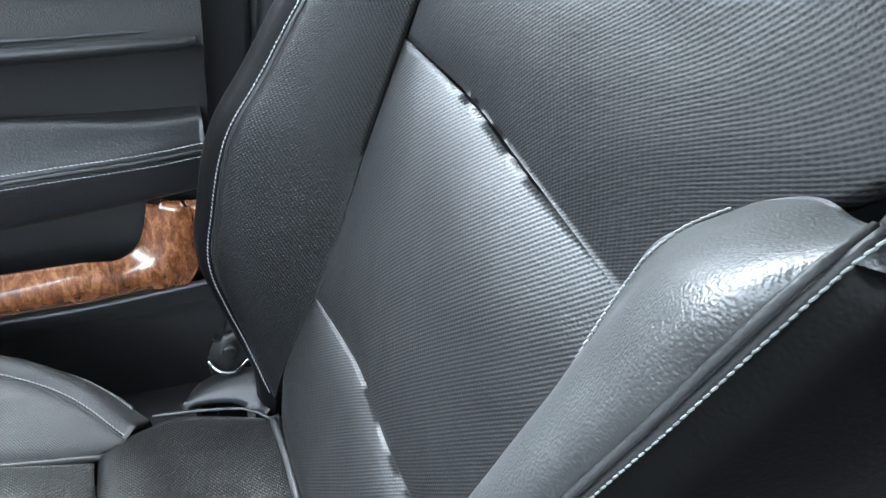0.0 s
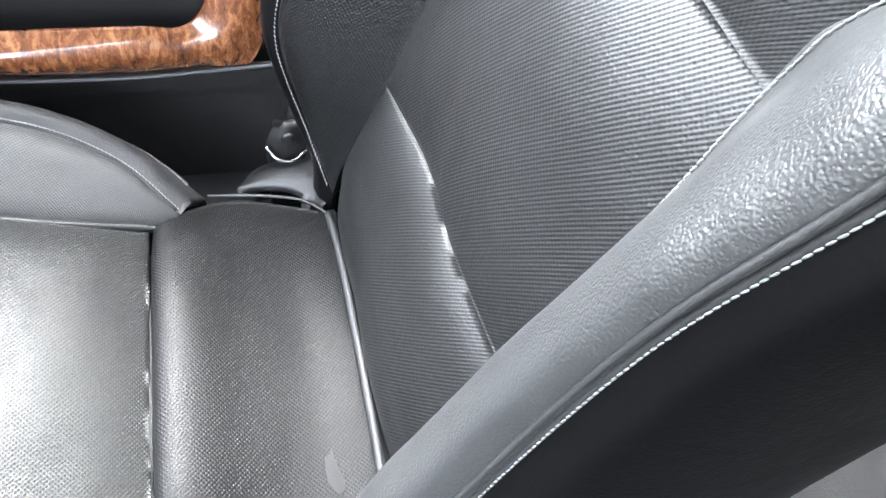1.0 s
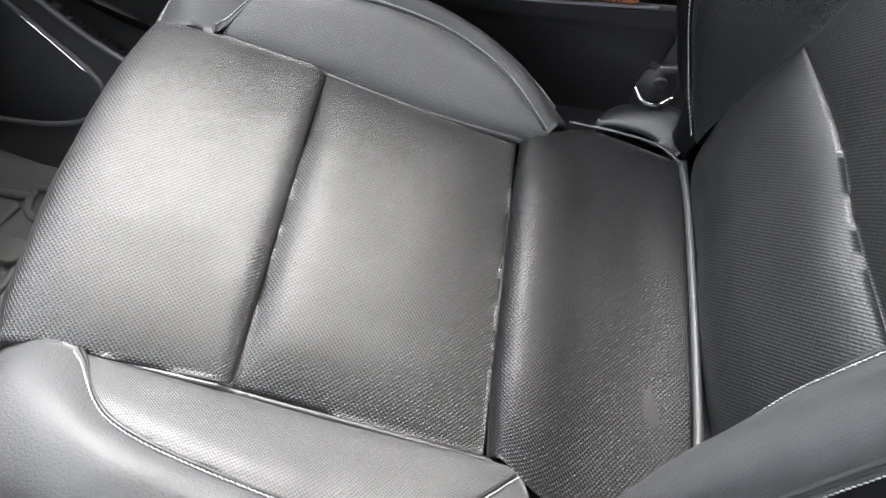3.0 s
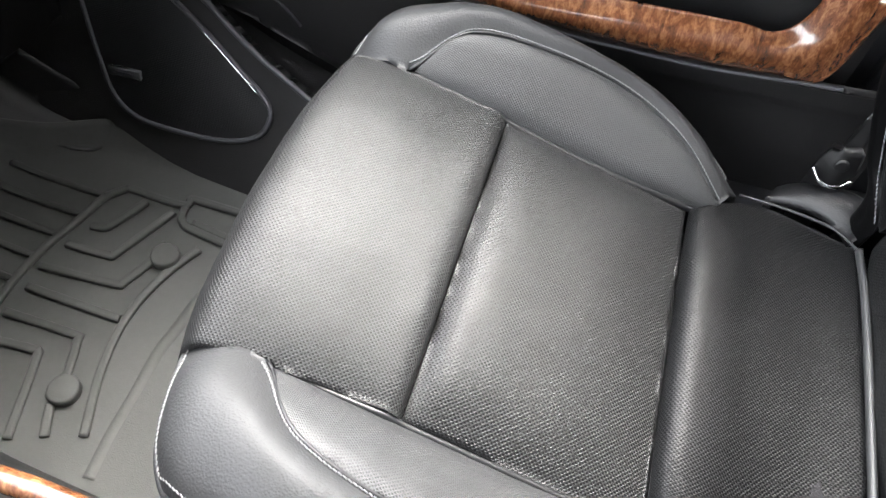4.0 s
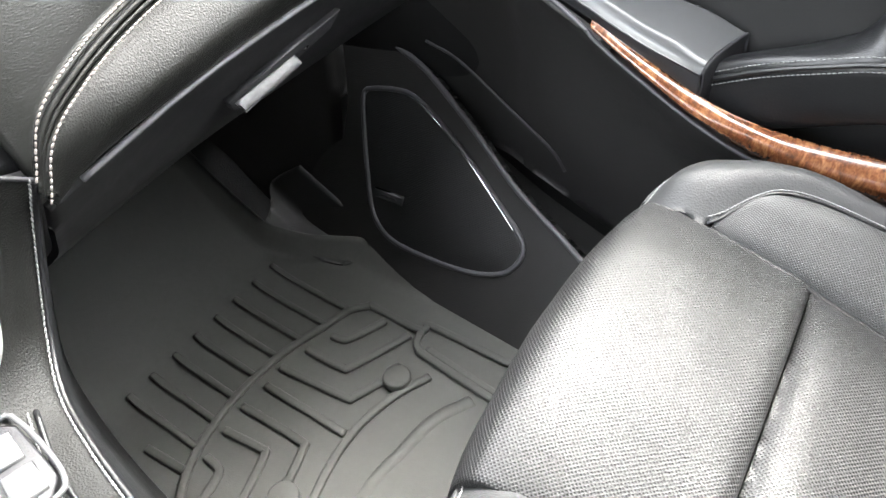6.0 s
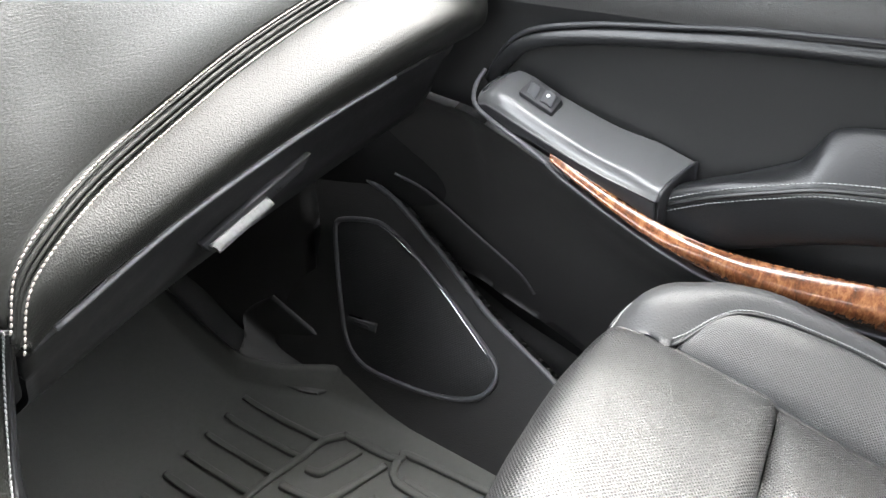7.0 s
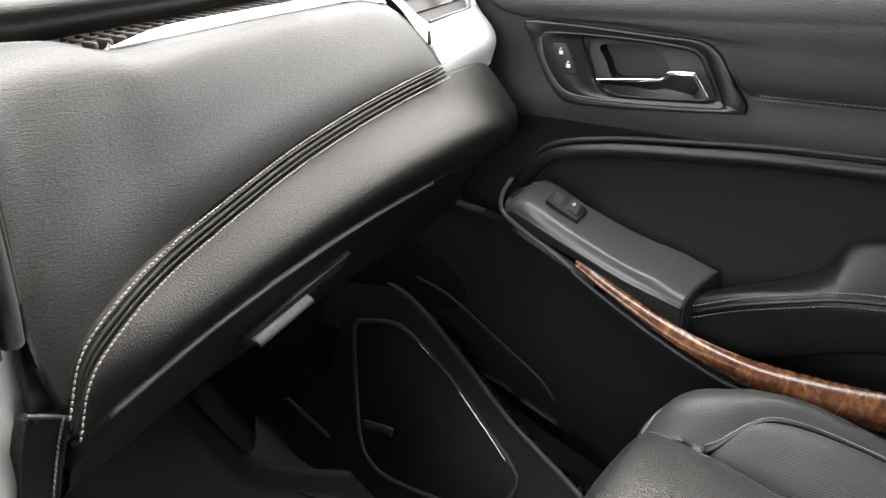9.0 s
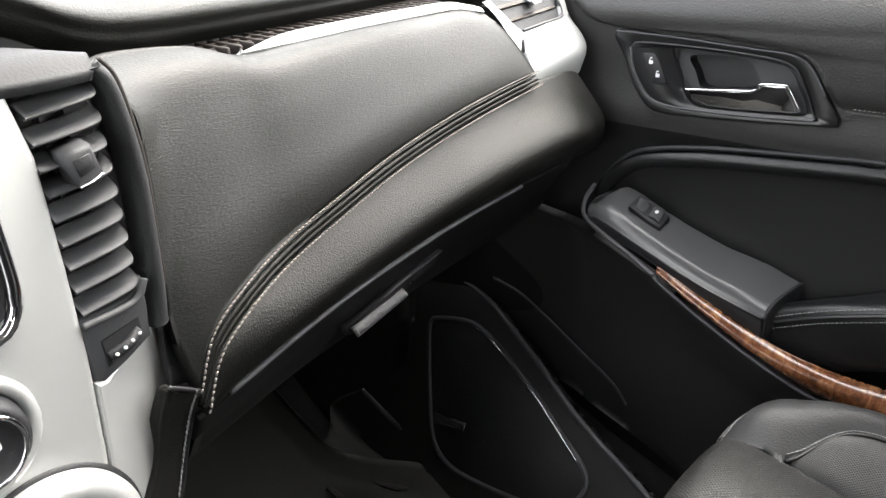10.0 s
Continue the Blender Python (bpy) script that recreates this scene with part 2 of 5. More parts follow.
def worn(g, up, depth=0.0008, size=22.0, seed=0.0):
    """Uneven padding: low folds and dents over a grid, dying out at its rim."""
    nu, nv = g.shape[:2]
    n = normals(g, up)
    out = g.copy()
    for i in range(nu):
        for j in range(nv):
            rim = min(1.0, 8 * min(i / (nu - 1), 1 - i / (nu - 1), j / (nv - 1), 1 - j / (nv - 1)))
            q = Vector(g[i, j]) * size + Vector((seed, 3 * seed, 0))
            out[i, j] += n[i, j] * depth * rim * (noise.noise(q) + 0.5 * noise.noise(q * 2.3))
    return out


def band(loops):
    """A skin through closed loops of equal length, one after another."""
    bm = bmesh.new()
    rings = [[bm.verts.new(p) for p in loop] for loop in loops]
    k = len(rings[0])
    for q, r in zip(rings, rings[1:]):
        for i in range(k):
            bm.faces.new((q[i], q[(i + 1) % k], r[(i + 1) % k], r[i]))
    return bm


def sheet(g, up, tuck=0.012):
    """A bmesh over a grid, with its rim turned down by tuck and with a UV map in metres."""
    n = normals(g, up)
    if tuck:
        g2 = np.pad(g, ((1, 1), (1, 1), (0, 0)), mode="edge")
        n2 = np.pad(n, ((1, 1), (1, 1), (0, 0)), mode="edge")
        rim = np.ones(g2.shape[:2])
        rim[1:-1, 1:-1] = 0
        g = g2 - n2 * (rim * tuck)[..., None]
        n = n2
    nu, nv = g.shape[:2]
    lu = np.r_[0, np.cumsum(np.linalg.norm(np.diff(g[:, nv // 2], axis=0), axis=1))]
    lv = np.r_[0, np.cumsum(np.linalg.norm(np.diff(g[nu // 2], axis=0), axis=1))]
    bm = bmesh.new()
    uv = bm.loops.layers.uv.new("UVMap")
    vs = [[bm.verts.new(g[i, j]) for j in range(nv)] for i in range(nu)]
    for i in range(nu - 1):
        for j in range(nv - 1):
            ij = ((i, j), (i + 1, j), (i + 1, j + 1), (i, j + 1))
            a, b, c = g[i + 1, j + 1] - g[i, j], g[i, j + 1] - g[i + 1, j], n[i, j]
            if np.dot(np.cross(a, b), c) < 0:
                ij = ij[::-1]
            f = bm.faces.new([vs[p][q] for p, q in ij])
            for loop, (p, q) in zip(f.loops, ij):
                loop[uv].uv = (lu[p], lv[q])
    return bm


def tube(pts, radius, sides=8, n=60, closed=False, bm=None):
    """A round cord along a curve."""
    bm = bm or bmesh.new()
    c = even(pts, n, closed)
    t = np.gradient(c, axis=0) if not closed else np.roll(c, -1, 0) - np.roll(c, 1, 0)
    t /= np.linalg.norm(t, axis=1, keepdims=True) + 1e-12
    ref = np.array((0.31, 0.22, 0.92))
    rings = []
    for p, d in zip(c, t):
        a = np.cross(d, ref)
        a /= np.linalg.norm(a)
        b = np.cross(d, a)
        rings.append([bm.verts.new(p + radius * (a * math.cos(k) + b * math.sin(k))) for k in np.arange(sides) * 2 * math.pi / sides])
    for i in range(len(rings) - (0 if closed else 1)):
        q, r = rings[i], rings[(i + 1) % len(rings)]
        for k in range(sides):
            bm.faces.new((q[k], q[(k + 1) % sides], r[(k + 1) % sides], r[k]))
    if not closed:
        bm.faces.new(rings[0][::-1])
        bm.faces.new(rings[-1])
    return bm


def stitches(pts, pitch=0.0046, length=0.0041, radius=0.00065, lift=(0, 0, 0), bm=None):
    """A row of single thread stitches, each a small tapered bead."""
    bm = bm or bmesh.new()
    dense = spline(pts, 14 * len(pts))
    total = np.linalg.norm(np.diff(dense, axis=0), axis=1).sum()
    n = max(int(total / pitch), 2)
    c = even(pts, n) + np.array(lift)
    t = np.gradient(c, axis=0)
    t /= np.linalg.norm(t, axis=1, keepdims=True) + 1e-12
    for p, d in zip(c, t):
        a = np.cross(d, (0.3, 0.2, 0.93))
        a /= np.linalg.norm(a)
        b = np.cross(d, a)
        d = d + 0.22 * a
        rings = []
        for s, r in ((-0.5, 0.35), (-0.28, 1.0), (0.28, 1.0), (0.5, 0.35)):
            rings.append([bm.verts.new(p + d * s * length + radius * r * (a * math.cos(k) + b * math.sin(k))) for k in np.arange(5) * 1.2566])
        for q, r in zip(rings, rings[1:]):
            for k in range(5):
                bm.faces.new((q[k], q[(k + 1) % 5], r[(k + 1) % 5], r[k]))
        bm.faces.new(rings[0][::-1])
        bm.faces.new(rings[-1])
    return bm


def slab(outline, depth, bevel=0.0, segments=2):
    """A solid with the given 3D outline (flat or nearly), carried along depth (a vector); its front rim is rounded."""
    bm = bmesh.new()
    uv = bm.loops.layers.uv.new("UVMap")
    front = [bm.verts.new(p) for p in outline]
    back = [bm.verts.new(np.array(p) + depth) for p in outline]
    k = len(outline)
    f0 = bm.faces.new(front)
    bm.faces.new(back[::-1])
    for i in range(k):
        bm.faces.new((front[i], back[i], back[(i + 1) % k], front[(i + 1) % k]))
    bmesh.ops.recalc_face_normals(bm, faces=bm.faces)
    if bevel:
        bmesh.ops.bevel(bm, geom=list(f0.edges), offset=bevel, segments=segments, profile=0.5, affect="EDGES")
    o = np.array(outline[0])
    ex = np.array(outline[1]) - o
    ex = ex / np.linalg.norm(ex)
    ey = np.cross(np.array(depth) / np.linalg.norm(depth), ex)
    for f in bm.faces:
        for loop in f.loops:
            q = np.array(loop.vert.co) - o
            loop[uv].uv = (q @ ex, q @ ey)
    return bm


def block(lo, hi, bevel=0.01, segments=2):
    """A box between two corners with rounded edges."""
    bm = bmesh.new()
    bmesh.ops.create_cube(bm, size=1.0)
    lo, hi = Vector(lo), Vector(hi)
    for v in bm.verts:
        v.co = Vector(lo[i] + (v.co[i] + 0.5) * (hi[i] - lo[i]) for i in range(3))
    if bevel:
        bmesh.ops.bevel(bm, geom=list(bm.edges), offset=bevel, segments=segments, profile=0.5, affect="EDGES")
    return bm


def disc(centre, axis, radius, height, sides=32, bevel=0.002):
    """A short round body; its round rim is bevelled."""
    bm = bmesh.new()
    bmesh.ops.create_cone(bm, cap_ends=True, segments=sides, radius1=radius, radius2=radius, depth=height)
    if bevel:
        rim = [e for e in bm.edges if abs(e.verts[0].co.z - e.verts[1].co.z) < 1e-6]
        bmesh.ops.bevel(bm, geom=rim, offset=bevel, segments=2, profile=0.5, affect="EDGES")
    m = Vector(axis).to_track_quat("Z", "Y").to_matrix().to_4x4()
    bm.transform(Matrix.Translation(centre) @ m)
    return bm


def revolved(centre, axis, profile, sides=56):
    """A round body from (radius, height) pairs along axis."""
    bm = bmesh.new()
    rings = [[bm.verts.new((r * math.cos(a), r * math.sin(a), h)) for a in np.arange(sides) * 2 * math.pi / sides] for r, h in profile]
    for q, r in zip(rings, rings[1:]):
        for k in range(sides):
            bm.faces.new((q[k], q[(k + 1) % sides], r[(k + 1) % sides], r[k]))
    bm.faces.new(rings[-1])
    bmesh.ops.recalc_face_normals(bm, faces=bm.faces)
    bm.transform(Matrix.Translation(centre) @ Vector(axis).to_track_quat("Z", "Y").to_matrix().to_4x4())
    return bm


UP, BACK, IN = (0, 0, 1), (0, -1, 0.3), (-1, 0, 0)

# ---- setting: floor, roof, pillars ----
tagged(part("floor", block((-1.35, -1.3, -0.06), (0.42, 1.12, -0.012), 0.004), CARPET), "black carpeted car floor under a rubber mat", "floor", kind="structure")
toe = lofted([[(-0.32, 1.10, -0.03), (0.0, 1.10, -0.03), (0.42, 1.10, -0.03)],
              [(-0.32, 1.26, 0.07), (0.0, 1.26, 0.07), (0.42, 1.26, 0.07)],
              [(-0.32, 1.40, 0.20), (0.0, 1.40, 0.20), (0.42, 1.40, 0.20)],
              [(-0.32, 1.42, 0.60), (0.0, 1.42, 0.60), (0.42, 1.42, 0.60)]], 12, 24)
tagged(part("toe_board", sheet(toe, (0, -1, 0.5), 0.02), CARPET), "dark carpeted toe board sloping up under the dashboard", "floor", kind="structure")
tagged(part("ground", block((-60, -60, -0.62), (60, 60, -0.5), 0), ASPHALT), "grey asphalt ground outside the car", "ground", kind="structure")


def roof_part(x0, x1, y0, y1):
    def z(x, y):
        return 1.24 - 0.07 * ((x + 0.46) / 0.86) ** 2 - 0.06 * (y / 0.75) ** 2 * (1 if y > 0 else 0.2)

    rows = [[(x, y, z(x, y)) for x in np.linspace(x0, x1, 6)] for y in np.linspace(y1, y0, 5)]
    return sheet(lofted(rows, 14, 14), (0, 0, -1), -0.03)


tagged(part("ceiling", roof_part(-1.16, 0.24, -0.10, 0.64), HEADLINER), "pale cloth headliner under the car roof", "ceiling", kind="structure")
tagged(part("ceiling_rear", roof_part(-1.40, 0.48, -1.34, -0.06), HEADLINER), "pale cloth headliner over the rear of the cabin", "ceiling", kind="structure")
tagged(part("wall_front", block((-1.40, 1.44, -0.06), (0.46, 1.50, 0.83), 0.01), PLASTIC), "dark firewall behind the dashboard", "wall", kind="structure")
tagged(part("wall_tunnel", block((-0.80, 0.92, -0.05), (-0.27, 1.44, 0.42), 0.02), CARPET), "dark carpeted transmission tunnel", "wall", kind="structure")
tagged(part("wall_driver_dash", block((-1.36, 0.88, 0.30), (-0.66, 1.44, 0.82), 0.05), DASH_SKIN), "dark driver side of the dashboard", "wall", kind="structure")
tagged(part("wall_passenger_rear", block((0.455, -1.30, -0.05), (0.50, -0.03, 0.80), 0.01), PLASTIC), "dark rear passenger side of the cabin", "wall", kind="structure")
tagged(part("wall_passenger_front", block((0.455, -0.03, -0.05), (0.50, 1.46, 0.76), 0.01), PLASTIC), "outer skin of the front door", "wall", kind="structure")
tagged(part("wall_rear", block((-1.35, -1.36, -0.05), (0.46, -1.30, 0.84), 0.01), PLASTIC), "dark rear of the cabin", "wall", kind="structure")
tagged(part("wall_driver_rear", block((-1.41, -1.3, -0.05), (-1.35, 0.38, 1.17), 0.01), PLASTIC), "dark rear driver side of the cabin", "wall", kind="structure")
tagged(part("wall_driver_front", block((-1.41, 0.98, -0.05), (-1.35, 1.46, 0.82), 0.01), DOOR_SKIN), "dark footwell side beside the open doorway", "wall", kind="structure")
tagged(part("wall_driver_sill", block((-1.41, 0.38, -0.06), (-1.35, 0.98, 0.06), 0.01), PLASTIC), "dark sill of the open doorway", "wall", kind="structure")
tagged(part("backdrop", block((-14, 7.0, -0.5), (14, 7.4, 2.6), 0), RENDERED), "plain rendered wall standing in front of the parked car", "wall", kind="structure")
tagged(part("pillar_b", slab([(0.44, -0.16, 0.0), (0.44, 0.012, 0.0), (0.43, -0.045, 0.72), (0.36, -0.12, 1.2), (0.36, -0.22, 1.2), (0.43, -0.2, 0.72)], (0.06, 0, 0), 0.008), PLASTIC), "dark plastic pillar trim behind the front door", "pillar", kind="structure")
for sx in (-1.36, 0.46):
    tagged(part("pillar_c", tube([(sx, -1.31, 0.78), (sx * 0.99, -1.29, 1.0), (sx * 0.97, -1.24, 1.17)], 0.05, 10, 12), PLASTIC), "dark rear pillar trim", "pillar", kind="structure")
for sx in (-1.33, 0.42):
    tagged(part("pillar_a", tube([(sx, 1.40, 0.80), (sx * 0.93, 1.05, 1.0), (sx * 0.84, 0.62, 1.18)], 0.035, 10, 16), PLASTIC), "dark windscreen pillar trim", "pillar", kind="structure")
tagged(part("sill", block((0.29, -0.4, -0.02), (0.45, 0.60, 0.10), 0.02), PLASTIC), "dark plastic door sill beside the seat", "sill", kind="structure")
tagged(part("backdrop", block((4.0, -9, -0.5), (4.4, 6.9, 1.3), 0), RENDERED), "plain rendered wall beside the parked car", "wall", kind="structure")

# ---- front passenger seat ----
seat = thing("front_passenger_seat", (0.0, 0.2, -0.012), "black perforated leather car seat with pale contrast stitching", "car seat")
part("seat_base", block((-0.235, -0.06, 0.06), (0.235, 0.47, 0.215), 0.03, 3), PLASTIC, seat)
for sx in (-0.19, 0.19):
    part("seat_rail", block((sx - 0.02, -0.12, -0.014), (sx + 0.02, 0.44, 0.075), 0.005), PLASTIC, seat)


# cushion inserts
g = coons([(-0.168, 0.1828, 0.269), (0.0, 0.1848, 0.271), (0.167, 0.1828, 0.269)], [(-0.166, 0.3825, 0.332), (0.0, 0.3825, 0.335), (0.166, 0.3825, 0.332)],
          [(-0.168, 0.1828, 0.269), (-0.167, 0.28, 0.298), (-0.166, 0.3825, 0.332)], [(0.167, 0.1828, 0.269), (0.167, 0.28, 0.298), (0.166, 0.3825, 0.332)], 60, 44)
part("middle_panel", sheet(worn(swell(g, UP, 0.0150, (7, 7, 2.2, 9)), UP, 0.0011, 20.0), UP), PERF, seat, "perforated leather middle cushion panel")
g = lofted([[(-0.166, 0.3837, 0.330), (-0.06, 0.3837, 0.332), (0.06, 0.3837, 0.332), (0.166, 0.3837, 0.330)],
            [(-0.166, 0.394, 0.342), (-0.06, 0.394, 0.346), (0.06, 0.394, 0.346), (0.166, 0.394, 0.342)],
            [(-0.167, 0.43, 0.350), (-0.06, 0.43, 0.357), (0.06, 0.43, 0.357), (0.167, 0.43, 0.350)],
            [(-0.169, 0.485, 0.367), (-0.06, 0.487, 0.374), (0.06, 0.487, 0.374), (0.165, 0.485, 0.367)],
            [(-0.172, 0.53, 0.376), (-0.06, 0.536, 0.384), (0.06, 0.536, 0.384), (0.163, 0.53, 0.376)],
            [(-0.175, 0.548, 0.368), (-0.06, 0.556, 0.373), (0.06, 0.556, 0.373), (0.162, 0.548, 0.368)],
            [(-0.178, 0.560, 0.335), (-0.06, 0.572, 0.337), (0.06, 0.572, 0.337), (0.163, 0.560, 0.335)],
            [(-0.180, 0.556, 0.260), (-0.06, 0.570, 0.258), (0.06, 0.570, 0.258), (0.168, 0.556, 0.260)],
            [(-0.180, 0.53, 0.19), (-0.06, 0.54, 0.19), (0.06, 0.54, 0.19), (0.168, 0.53, 0.19)]], 60, 72)
part("front_panel", sheet(worn(swell(g, (0, 0.5, 1), 0.004, 9), (0, 0.5, 1), 0.0010, 18.0, 3.0), (0, 0.5, 1)), PERF, seat, "perforated leather front cushion panel")
g = lofted([[(-0.215, 0.0, 0.250), (-0.1, -0.004, 0.256), (0.1, -0.004, 0.256), (0.185, 0.0, 0.256)],
            [(-0.215, 0.05, 0.252), (-0.1, 0.05, 0.253), (0.1, 0.05, 0.253), (0.205, 0.05, 0.252)],
            [(-0.210, 0.10, 0.260), (-0.1, 0.10, 0.264), (0.1, 0.10, 0.264), (0.212, 0.10, 0.257)],
            [(-0.190, 0.145, 0.277), (-0.1, 0.145, 0.284), (0.1, 0.145, 0.284), (0.190, 0.145, 0.272)],
            [(-0.172, 0.168, 0.278), (-0.1, 0.171, 0.287), (0.1, 0.171, 0.287), (0.172, 0.168, 0.278)],
            [(-0.170, 0.1796, 0.269), (-0.1, 0.1816, 0.271), (0.1, 0.1816, 0.271), (0.170, 0.1796, 0.269)]], 48, 40)
part("rear_panel", sheet(worn(swell(g, UP, 0.003, 6), UP, 0.0012, 17.0, 5.0), UP, 0.03), PERF_SHADED, seat, "smooth perforated leather rear cushion roll, darkened for shade")
part("cushion_foam", block((-0.16, -0.04, 0.15), (0.16, 0.50, 0.255), 0.02), PLASTIC, seat)
part("rear_skirt", sheet(lofted([[(-0.21, -0.004, 0.255), (0.19, -0.004, 0.258)], [(-0.21, -0.02, 0.20), (0.19, -0.02, 0.20)], [(-0.21, -0.03, 0.12), (0.19, -0.03, 0.12)]], 20, 10), (0, -1, 0)), LEATHER, seat)
part("rear_piping", tube([(-0.19, 0.004, 0.262), (-0.1, 0.0, 0.266), (0.1, 0.0, 0.266), (0.178, 0.004, 0.264)], 0.0042, 8, 50), PIPING, seat, "grey seam cord at the cushion's rear edge")
part("side_piping", tube([(0.178, 0.004, 0.264), (0.20, 0.03, 0.264), (0.212, 0.075, 0.262), (0.222, 0.126, 0.256)], 0.0016, 6, 30), PIPING, seat)

# cushion side bolsters: sections from the seam over the crest and down the outside
WRAP = [[(0.163, 0.550, 0.360), (0.184, 0.554, 0.350), (0.208, 0.549, 0.325), (0.226, 0.540, 0.280), (0.235, 0.520, 0.180)],
        [(0.165, 0.512, 0.374), (0.197, 0.526, 0.388), (0.232, 0.519, 0.376), (0.256, 0.506, 0.330), (0.260, 0.488, 0.180)],
        [(0.1675, 0.486, 0.369), (0.212, 0.488, 0.397), (0.250, 0.474, 0.386), (0.273, 0.462, 0.340), (0.276, 0.455, 0.180)],
        [(0.218, 0.440, 0.388), (0.243, 0.432, 0.397), (0.264, 0.424, 0.382), (0.282, 0.41, 0.330), (0.284, 0.41, 0.180)],
        [(0.240, 0.360, 0.370), (0.258, 0.352, 0.374), (0.274, 0.345, 0.358), (0.287, 0.34, 0.300), (0.287, 0.34, 0.180)],
        [(0.247, 0.275, 0.340), (0.262, 0.265, 0.341), (0.277, 0.258, 0.322), (0.285, 0.25, 0.280), (0.285, 0.25, 0.180)],
        [(0.225, 0.205, 0.310), (0.240, 0.195, 0.309), (0.255, 0.186, 0.290), (0.262, 0.18, 0.260), (0.265, 0.18, 0.180)],
        [(0.180, 0.152, 0.278), (0.196, 0.142, 0.276), (0.210, 0.133, 0.262), (0.220, 0.128, 0.248), (0.225, 0.128, 0.180)]]
for side in (1, -1):
    wide = (0.0, 0.006, 0.024, 0.024, 0.020) if side < 0 else (0.0, 0.0, 0.0, 0.0, 0.0)
    rows = [[(side * (x + w), y, z + 0.1 * w) for (x, y, z), w in zip(r, wide)] for r in WRAP]
    up = (side * 0.5, 0.2, 1)
    skin = worn(swell(lofted(rows, 30, 90), up, 0.003), up, 0.0012, 24.0, side)
    skin_n = normals(skin, up)
    part("bolster_wrap", sheet(skin, up, 0.008), LEATHER, seat, "grained leather wrap of the side bolster")
    crest = [(side * 0.186, 0.474, 0.379)] + [r[0] for r in rows[3:]]
    seam = [(side * 0.1675, 0.482, 0.363), (side * 0.1690, 0.43, 0.345), (side * 0.1690, 0.38, 0.328), (side * 0.1700, 0.28, 0.295), (side * 0.174, 0.160, 0.269)]
    g = coons(seam, [crest[0], *crest[1:]], [seam[0], (side * 0.174, 0.481, 0.372), crest[0]], [seam[-1], (side * 0.176, 0.156, 0.276), crest[-1]], 70, 22)
    part("bolster_inner", sheet(worn(swell(g, (-side * 0.5, 0, 1), 0.007, 4), (-side * 0.5, 0, 1), 0.0009, 24.0, 2 + side), (-side * 0.5, 0, 1)), PERF_SIDE, seat, "perforated leather inner bolster panel")
    part("seam_gusset", tube([(side * x, y, z) for x, y, z in ((0.1675, 0.487, 0.362), (0.1685, 0.43, 0.3455), (0.1685, 0.394, 0.3365), (0.1685, 0.38, 0.328), (0.1695, 0.28, 0.2945), (0.173, 0.172, 0.2665))], 0.0042, 8, 70), SMOOTH_LEATHER, seat)
    part("bolster_piping", tube([tuple(skin[0, j] + 0.0004 * skin_n[0, j]) for j in range(25, 90, 3)], 0.0018, 6, 90), SMOOTH_LEATHER, seat)
    part("bolster_stitching", stitches([tuple(skin[1, j] + 0.0012 * skin_n[1, j]) for j in range(25, 89, 3)], 0.0040, 0.0040, 0.0007), THREAD, seat, "pale thread stitching", kind="stuff")
    path = [(min(17, 2 + int(1.2 * j)), j) for j in range(1, 88, 3)]
    part("edge_piping", tube([tuple(skin[i + 1, j]) for i, j in path], 0.0022, 6, 100), LEATHER, seat)
    part("edge_stitching", stitches([tuple(skin[i - 1, j] + 0.0009 * skin_n[i - 1, j]) for i, j in path], 0.0040, 0.0040, 0.0007), THREAD, seat, "pale thread stitching", kind="stuff")


part("cushion_side", sheet(lofted([[(-0.172, 0.166, 0.268), (-0.200, 0.155, 0.264), (-0.236, 0.138, 0.244), (-0.246, 0.13, 0.17)],
                                   [(-0.205, 0.10, 0.256), (-0.222, 0.10, 0.252), (-0.240, 0.10, 0.226), (-0.246, 0.10, 0.15)],
                                   [(-0.205, 0.0, 0.246), (-0.222, 0.0, 0.240), (-0.240, 0.0, 0.210), (-0.246, 0.0, 0.14)]], 20, 24), (-0.5, 0, 1), 0.004), LEATHER, seat, "leather turned down at the cushion's side")


# backrest, leaning back; d is how far a point stands before the middle plane
def back(x, z, d):
    return (x, d - 0.29 * (z - 0.266), z)


FAR_IN = [(0.190, 0.235, -0.03), (0.184, 0.27, -0.006), (0.176, 0.35, 0.016), (0.166, 0.45, 0.018), (0.168, 0.53, 0.018), (0.178, 0.61, 0.018), (0.190, 0.71, 0.015), (0.205, 0.80, 0.010), (0.21, 0.92, 0.0)]
NEAR_IN = [(-0.150, 0.235, -0.03), (-0.140, 0.27, -0.006), (-0.122, 0.35, 0.008), (-0.116, 0.45, 0.006), (-0.121, 0.53, 0.005), (-0.129, 0.61, 0.005), (-0.129, 0.68, 0.005), (-0.119, 0.715, 0.004)]


def at_height(rows, z):
    zs = [r[1] for r in rows]
    return [float(np.interp(z, zs, [r[k] for r in rows])) for k in (0, 2)]


